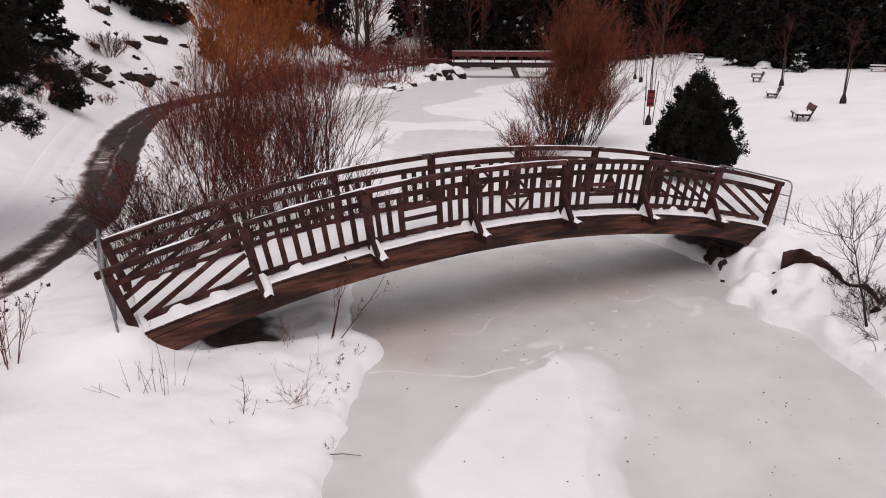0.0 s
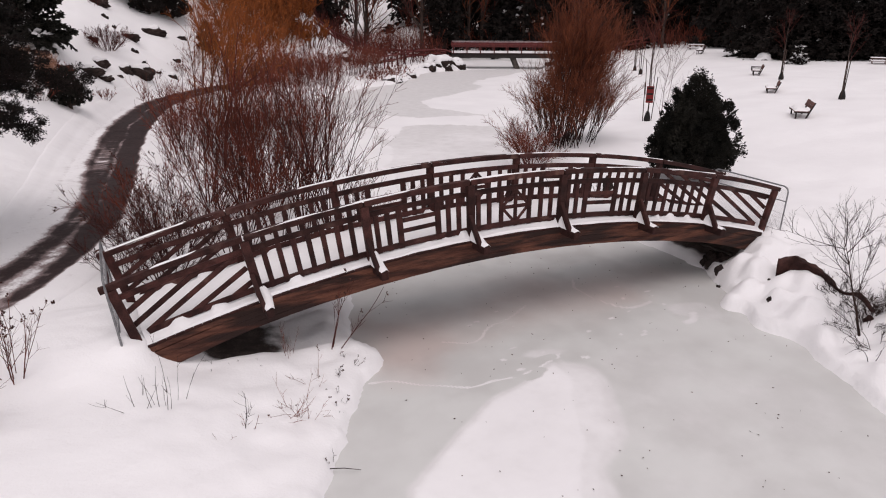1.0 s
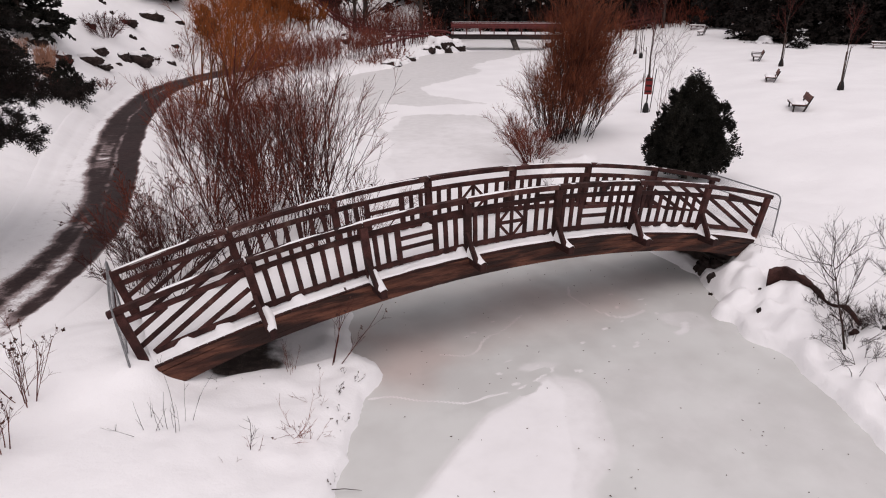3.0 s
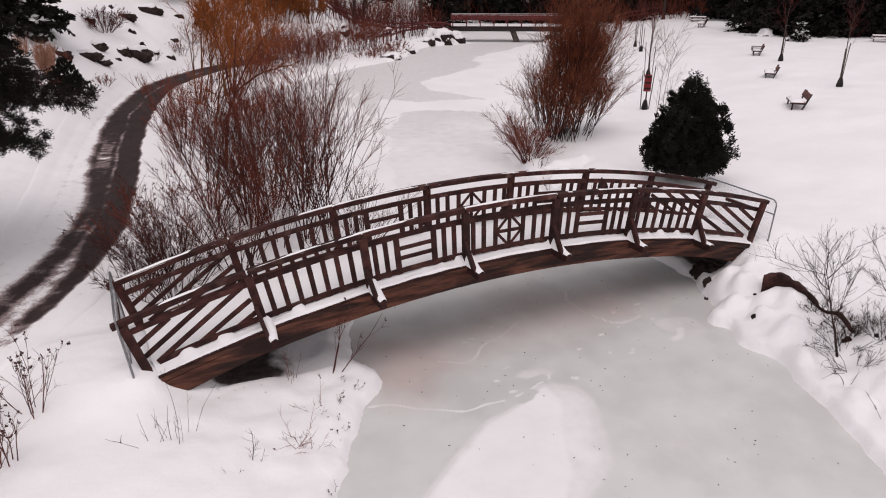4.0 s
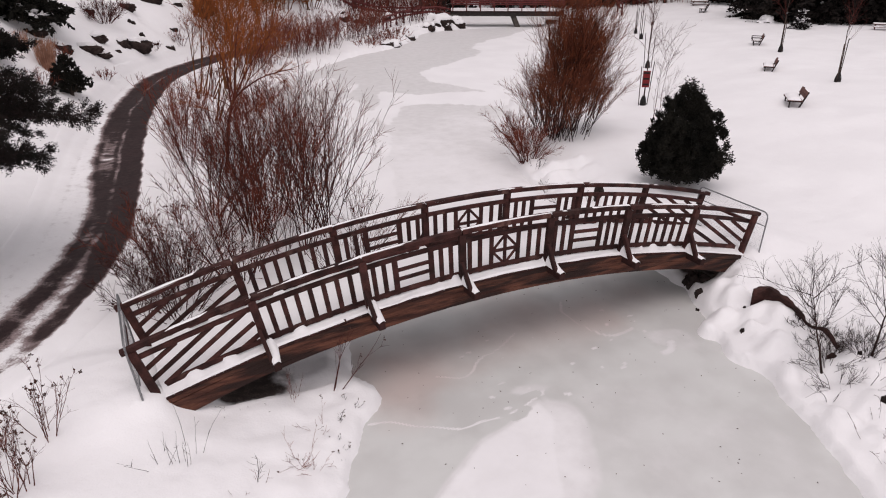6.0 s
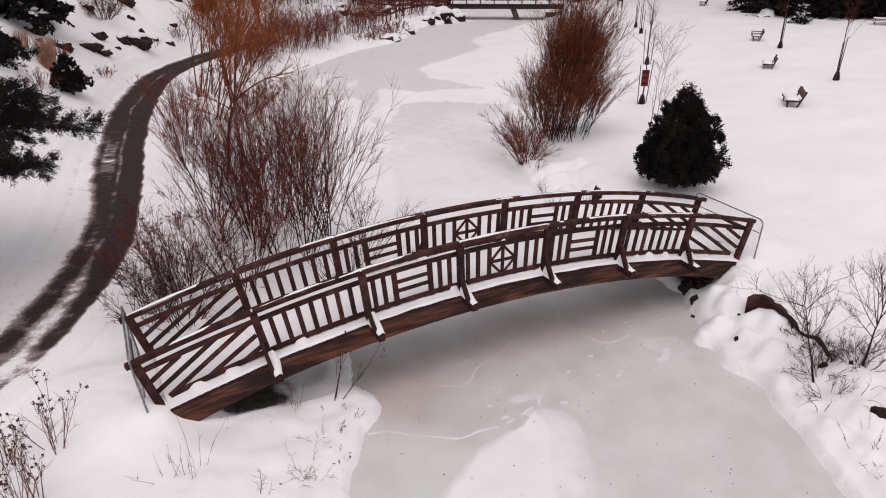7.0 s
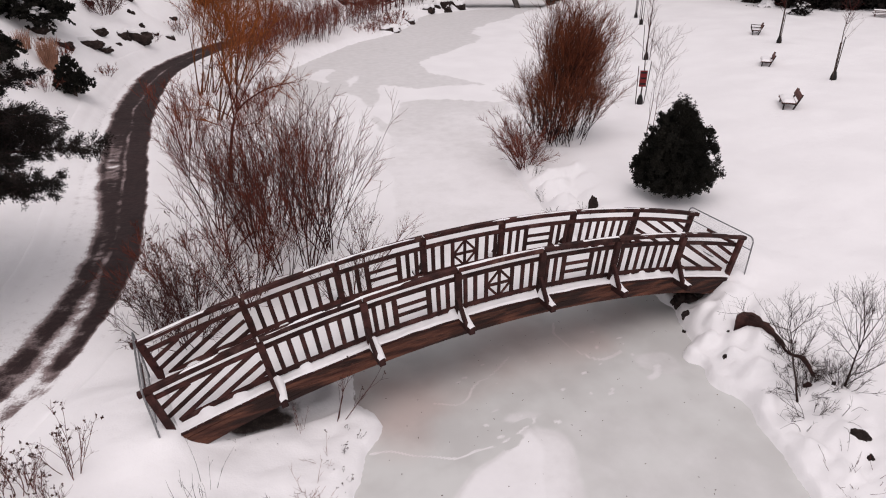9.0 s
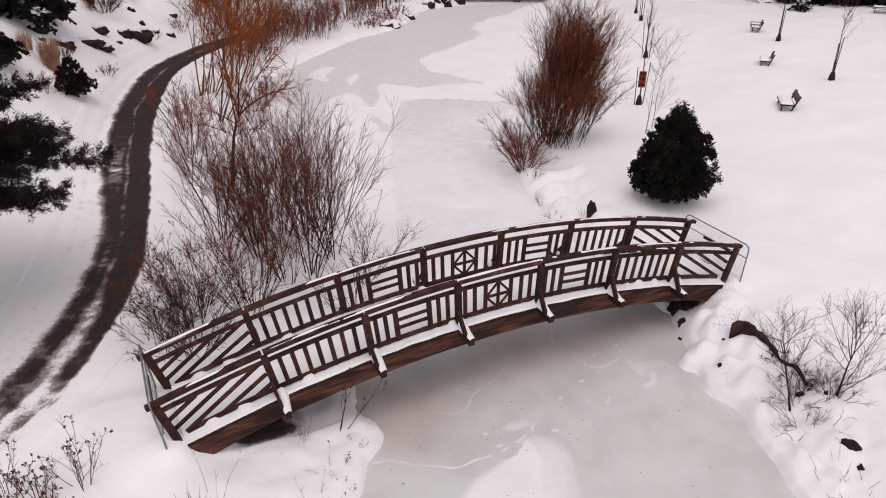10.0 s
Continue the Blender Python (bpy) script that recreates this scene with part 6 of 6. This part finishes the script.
def staked_sapling(at, seed, tall=3.6, board=False, second=True):
    rng = np.random.default_rng(seed)
    t = thing("staked_sapling", "young bare tree with black trunk guard and stakes" + (" and red board" if board else ""), "tree", "staked saplings", at)
    line = np.array([[(0, 0, -0.1), (0.03, 0.02, tall * 0.4), (-0.02, 0.05, tall * 0.7), (0.04, 0.0, tall)]])
    part("trunk", sheet("trunk", *tubes(line, taper(line, [0.035], 0.008), 6), BARK, True), t)
    a = grow(rng, line, 12, (0.40, 0.97), (0.2 * tall, 0.38 * tall), (18, 40), 0.3, 5, 0.2)
    b = grow(rng, a, 5, (0.2, 0.97), (0.08 * tall, 0.18 * tall), (20, 45), 0.2, 4, 0.2)
    stuff_part("crown", sheet("twigs", *joined([tubes(a, taper(a, np.full(len(a), 0.008), 0.004), 4), tubes(b, taper(b, np.full(len(b), 0.004), 0.003), 3)]), DARK_TWIG), t)
    v, f = tubes(np.array([[(0, 0, -0.05), (0, 0, 0.15), (0, 0, 0.34), (0, 0, 0.42)]]), np.array([[0.15, 0.14, 0.09, 0.05]]), 9)
    part("trunk_guard", sheet("trunk_guard", v, f, BLACK, True), t, "black trunk guard")
    for k, (x, y, h, tip) in enumerate(((0.18, 0.05, 1.9, 0.12), (-0.2, -0.05, 1.7, -0.05)) if second else ((0.18, 0.05, 1.9, 0.3),)):
        l = np.array([[(x, y, -0.1), (x + tip * 0.5, y, h * 0.5), (x + tip, y, h)]])
        part("stake", sheet("stake", *tubes(l, np.full((1, 3), 0.02), 5), BARK), t)
    if board:
        part("board", block(-0.16, 0.16, -0.10, -0.06, 0.80, 1.52, RED_PAINT, 0.01), t, "red painted board")
        for z in (0.95, 1.20, 1.45):
            part("bar", block(-0.13, 0.13, -0.106, -0.1, z - 0.06, z + 0.02, BLACK, 0.002), t, "dark bar across the board")
    return t


staked_sapling(place(30.63, 21.16, 0, 10), 401, 3.2)
staked_sapling(place(35.98, 28.80, 0, 40), 402, 3.4)
staked_sapling(place(21.88, 24.13, 0, -30), 403, 3.6, True)
staked_sapling(place(36.51, 41.35, 0, 70), 404, 3.6)
staked_sapling(place(38.50, 44.30, 0, 20), 405, 3.6)
staked_sapling(place(28.51, 31.46, 0, 120), 406, 4.0)
bare_tree("bare_tree", "thin pale bare sapling behind the evergreen bush", place(19.46, 20.82), 407, 3.4, 0.016, DARK_TWIG, DARK_TWIG, 7, (0.06, 0.02), (18, 40), "saplings", "tree", 0.2, 5, 3, 0, 0.0024, 0.4, (0.25, 0.5))
bare_tree("bare_tree", "thin pale bare sapling behind the evergreen bush", place(20.15, 21.24), 408, 3.2, 0.014, DARK_TWIG, DARK_TWIG, 6, (0.04, 0.0), (18, 40), "saplings", "tree", 0.2, 5, 3, 0, 0.0024, 0.4, (0.25, 0.5))


# ---------------------------------------------------------------- far red bridge and railings
def far_bridge():
    turn = math.atan2(-0.44, 0.90)
    t = thing("far_bridge", "low flat footbridge with red-brown railings and snowy deck", "bridge", at=Matrix.Translation((38.5, 58.4, 0.14)) @ Matrix.Rotation(turn, 4, "Z"))
    part("beam", block(-8.2, 2.4, -0.9, -0.65, 0.85, 1.22, IRON, 0.02), t, "dark steel beam")
    part("beam", block(-8.2, 2.4, 0.65, 0.9, 0.85, 1.22, IRON, 0.02), t, "dark steel beam")
    part("deck", block(-8.2, 2.4, -1.0, 1.0, 1.22, 1.30, TIMBER, 0.01), t)
    part("deck_snow", block(-8.15, 2.35, -0.98, 0.98, 1.302, 1.42, SNOW, 0.03), t, "snow on the deck")
    for y in (-0.95, 0.95):
        for k in range(9):
            x = -8.0 + k * 1.29
            part("post", block(x - 0.05, x + 0.05, y - 0.05, y + 0.05, 1.28, 2.28, RAIL_RED), t)
        for z0, z1 in ((2.21, 2.31), (2.03, 2.14), (1.85, 1.96)):
            part("rail", block(-8.2, 2.4, y - 0.06, y + 0.06, z0, z1, RAIL_RED), t)
        part("rail_snow", block(-8.1, 2.3, y - 0.05, y + 0.05, 2.312, 2.330, SNOW, 0.01), t, "thin snow on the rail")
    bm = bmesh.new()
    box(bm, -0.22, 0.22, -0.8, 0.8, -0.6, 1.0, Matrix.Translation((-1.9, 0, 0)) @ Matrix.Rotation(radians(-24), 4, "Y"), 0.02)
    part("pier", (bm, CONCRETE), t, "slanting dark pier")
    part("abutment", block(1.0, 3.4, -1.2, 1.2, -0.4, 0.35, CONCRETE, 0.03), t)
    part("abutment", block(-9.5, -7.6, -1.2, 1.2, -0.4, 1.0, CONCRETE, 0.03), t)
    return t


far_bridge()


def fence_run(points, group):
    """Red post-and-rail fence along plan points."""
    line = curve_through(points, 4)
    t = thing("rail_fence", "red-brown post-and-rail fence beside the far path", "fence", group)
    for x, y in line[::2]:
        z = ground_at(x, y)
        part("post", block(x - 0.05, x + 0.05, y - 0.05, y + 0.05, z - 0.2, z + 1.08, RAIL_RED), t)
    for h in (1.02, 0.62):
        l = np.array([[(x, y, ground_at(x, y) + h) for x, y in line]])
        part("rail", sheet("rail", *tubes(l, np.full(l.shape[:2], 0.085), 4), RAIL_RED), t)
    return t


fence_run([(31.0, 61.6), (28.5, 62.6), (26.0, 61.4), (23.8, 59.0), (22.3, 57.0)], "rail fences")
fence_run([(31.2, 63.4), (27.0, 64.6), (22.5, 65.0), (18.5, 64.2)], "rail fences")
fence_run([(46.0, 55.2), (50.0, 60.5), (56.0, 61.0)], "rail fences")


# ---------------------------------------------------------------- woods
oaks = [bare_tree("forest_tree", "tall dark bare tree at the edge of the wood", place(33.5, 74.0), 501, 15, 0.24, BARK, DARK_TWIG, 18, (0, 0), (20, 55), "woodland trees", "tree", 0.12, 6, 4, 0, 0.024, 0.35, (0.22, 0.42)),
        bare_tree("forest_tree", "many-stemmed bare tree with dark branches", place(25.0, 72.0), 502, 12, 0.20, BARK, DARK_TWIG, 22, (0.03, 0), (20, 50), "woodland trees", "tree", 0.06, 5, 4, 0, 0.022, 0.4, (0.3, 0.5)),
        bare_tree("forest_tree", "bare reddish-brown tree at the edge of the wood", place(40.5, 76.0), 503, 13, 0.20, BARK, RUST_TWIG, 20, (0, 0.02), (15, 45), "woodland trees", "tree", 0.1, 5, 5, 0, 0.026, 0.5, (0.25, 0.45))]
firs = [layered_conifer("fir_tree", "tall dark fir with snow-flecked boughs at the wood's edge", place(58.5, 52.5), 511, 16, 4.6, 20, 7, BLACK_NEEDLE, 0.02, 0.28, 11, 0.70, "woodland firs", snow=9, width=0.3, fleck=0.45),
        layered_conifer("fir_tree", "tall dark fir with snow-flecked boughs at the wood's edge", place(63.0, 47.5), 512, 18, 5.2, 20, 7, BLACK_NEEDLE, 0.01, 0.30, 11, 0.75, "woodland firs", snow=9, width=0.3, fleck=0.45)]
edge_fir = layered_conifer("fir_tree", "dark fir with low sweeping boughs dusted with snow", place(51.6, 41.0), 513, 10.5, 3.3, 24, 8, BLACK_NEEDLE, 0.01, 0.30, 26, 0.34, "woodland firs", snow=12, width=0.3, fleck=0.45)
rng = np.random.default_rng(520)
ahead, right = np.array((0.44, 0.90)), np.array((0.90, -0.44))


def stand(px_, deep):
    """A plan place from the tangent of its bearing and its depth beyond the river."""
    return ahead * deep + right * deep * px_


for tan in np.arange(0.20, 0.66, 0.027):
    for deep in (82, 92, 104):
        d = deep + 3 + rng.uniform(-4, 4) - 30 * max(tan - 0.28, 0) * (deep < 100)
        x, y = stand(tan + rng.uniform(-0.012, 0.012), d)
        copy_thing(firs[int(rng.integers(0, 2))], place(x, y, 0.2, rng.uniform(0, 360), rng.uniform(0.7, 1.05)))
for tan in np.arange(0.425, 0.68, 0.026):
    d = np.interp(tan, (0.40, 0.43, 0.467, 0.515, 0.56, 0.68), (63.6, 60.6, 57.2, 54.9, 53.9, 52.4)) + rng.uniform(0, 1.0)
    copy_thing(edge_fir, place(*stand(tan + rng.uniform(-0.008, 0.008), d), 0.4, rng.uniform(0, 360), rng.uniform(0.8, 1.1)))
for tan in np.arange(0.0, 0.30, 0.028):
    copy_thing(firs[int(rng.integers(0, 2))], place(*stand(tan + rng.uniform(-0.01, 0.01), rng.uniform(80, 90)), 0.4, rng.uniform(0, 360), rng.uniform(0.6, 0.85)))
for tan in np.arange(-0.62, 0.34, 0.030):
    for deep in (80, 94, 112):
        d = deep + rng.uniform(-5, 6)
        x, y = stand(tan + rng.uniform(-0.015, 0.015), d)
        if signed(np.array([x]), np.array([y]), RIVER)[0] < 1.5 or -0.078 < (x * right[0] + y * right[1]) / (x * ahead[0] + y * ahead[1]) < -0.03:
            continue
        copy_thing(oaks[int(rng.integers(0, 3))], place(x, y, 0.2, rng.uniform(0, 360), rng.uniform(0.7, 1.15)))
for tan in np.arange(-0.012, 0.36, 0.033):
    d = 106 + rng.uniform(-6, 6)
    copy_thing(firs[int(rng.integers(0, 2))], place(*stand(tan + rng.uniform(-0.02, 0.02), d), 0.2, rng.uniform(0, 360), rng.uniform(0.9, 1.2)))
for x, y, s in ((9.5, 61.0, 0.42), (11.5, 62.5, 0.5), (13.5, 63.5, 0.45), (15.5, 65.5, 0.5), (17.5, 67.5, 0.5), (7.5, 62.5, 0.5), (14.5, 60.5, 0.34), (18.6, 71.5, 0.85), (20.6, 73.5, 0.9), (22.0, 76.0, 0.8), (15.5, 71.0, 0.9)):
    copy_thing(firs[int(x) % 2], place(x, y, 0.2, x * 97, s))
# dark evergreens on the crest of the hillside
for x, y, s in ((-6.0, 44.0, 0.5), (-9.0, 50.0, 0.6), (-3.5, 57.0, 0.5), (2.0, 60.0, 0.45), (-8.0, 62.0, 0.7)):
    copy_thing(firs[0], place(x, y, 0.2, x * 40, s))
for x, y, s in ((7.0, 60.0, 0.6), (3.0, 55.0, 0.4), (10.5, 62.0, 0.7), (14.0, 66.0, 0.7), (5.0, 66.0, 0.8)):
    copy_thing(oaks[2], place(x, y, 0.2, x * 70, s))
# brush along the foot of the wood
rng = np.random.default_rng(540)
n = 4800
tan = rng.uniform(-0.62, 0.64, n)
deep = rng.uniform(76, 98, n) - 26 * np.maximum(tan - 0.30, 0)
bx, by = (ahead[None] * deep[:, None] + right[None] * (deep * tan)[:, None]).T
keep = signed(bx, by, RIVER) > 1.0
bx, by = bx[keep], by[keep]
bz = height(bx, by)
n = len(bx)
way = unit(np.stack([rng.normal(size=n) * 0.25, rng.normal(size=n) * 0.25, np.ones(n)], 1))
tall = rng.uniform(0.8, 3.2, n)[:, None]
s = np.linspace(0, 1, 4)[None, :, None]
lines = np.stack([bx, by, bz - 0.1], 1)[:, None] + tall[:, None] * (way[:, None] * s + rng.normal(size=(n, 1, 3)) * 0.2 * s * s)
shoots = grow(rng, lines, 3, (0.3, 0.95), (0.4, 1.0), (15, 45), 0.2, 3, 0.2)

# reddish thicket between the far path and the wood
rng = np.random.default_rng(550)
n2 = 1700
tan2 = rng.uniform(-0.50, 0.16, n2)
deep2 = rng.uniform(63, 76, n2)
cx, cy = (ahead[None] * deep2[:, None] + right[None] * (deep2 * tan2)[:, None]).T
keep = (signed(cx, cy, RIVER) > 1.5) & (cx < 33)
cx, cy = cx[keep], cy[keep]
n2 = len(cx)
stalk = np.stack([cx, cy, height(cx, cy) - 0.1], 1)[:, None] + rng.uniform(0.9, 2.6, n2)[:, None, None] * (unit(np.stack([rng.normal(size=n2) * 0.2, rng.normal(size=n2) * 0.2, np.ones(n2)], 1))[:, None] * s + rng.normal(size=(n2, 1, 3)) * 0.15 * s * s)
spray2 = grow(rng, stalk, 4, (0.3, 0.95), (0.3, 0.8), (12, 40), 0.2, 3, 0.2)
tagged(new("brush", sheet("brush", *joined([tubes(stalk, taper(stalk, np.full(n2, 0.022), 0.010), 3), tubes(spray2, taper(spray2, np.full(len(spray2), 0.012), 0.007), 3)]), DARK_TWIG)),
       "reddish bare brush by the far path", "brush", kind="stuff")
tagged(new("undergrowth", sheet("undergrowth", *joined([tubes(lines, taper(lines, np.full(n, 0.03), 0.012), 3), tubes(shoots, taper(shoots, np.full(len(shoots), 0.014), 0.008), 3)]), RED_TWIG)),
       "dark bare brush along the edge of the wood", "undergrowth", kind="stuff")
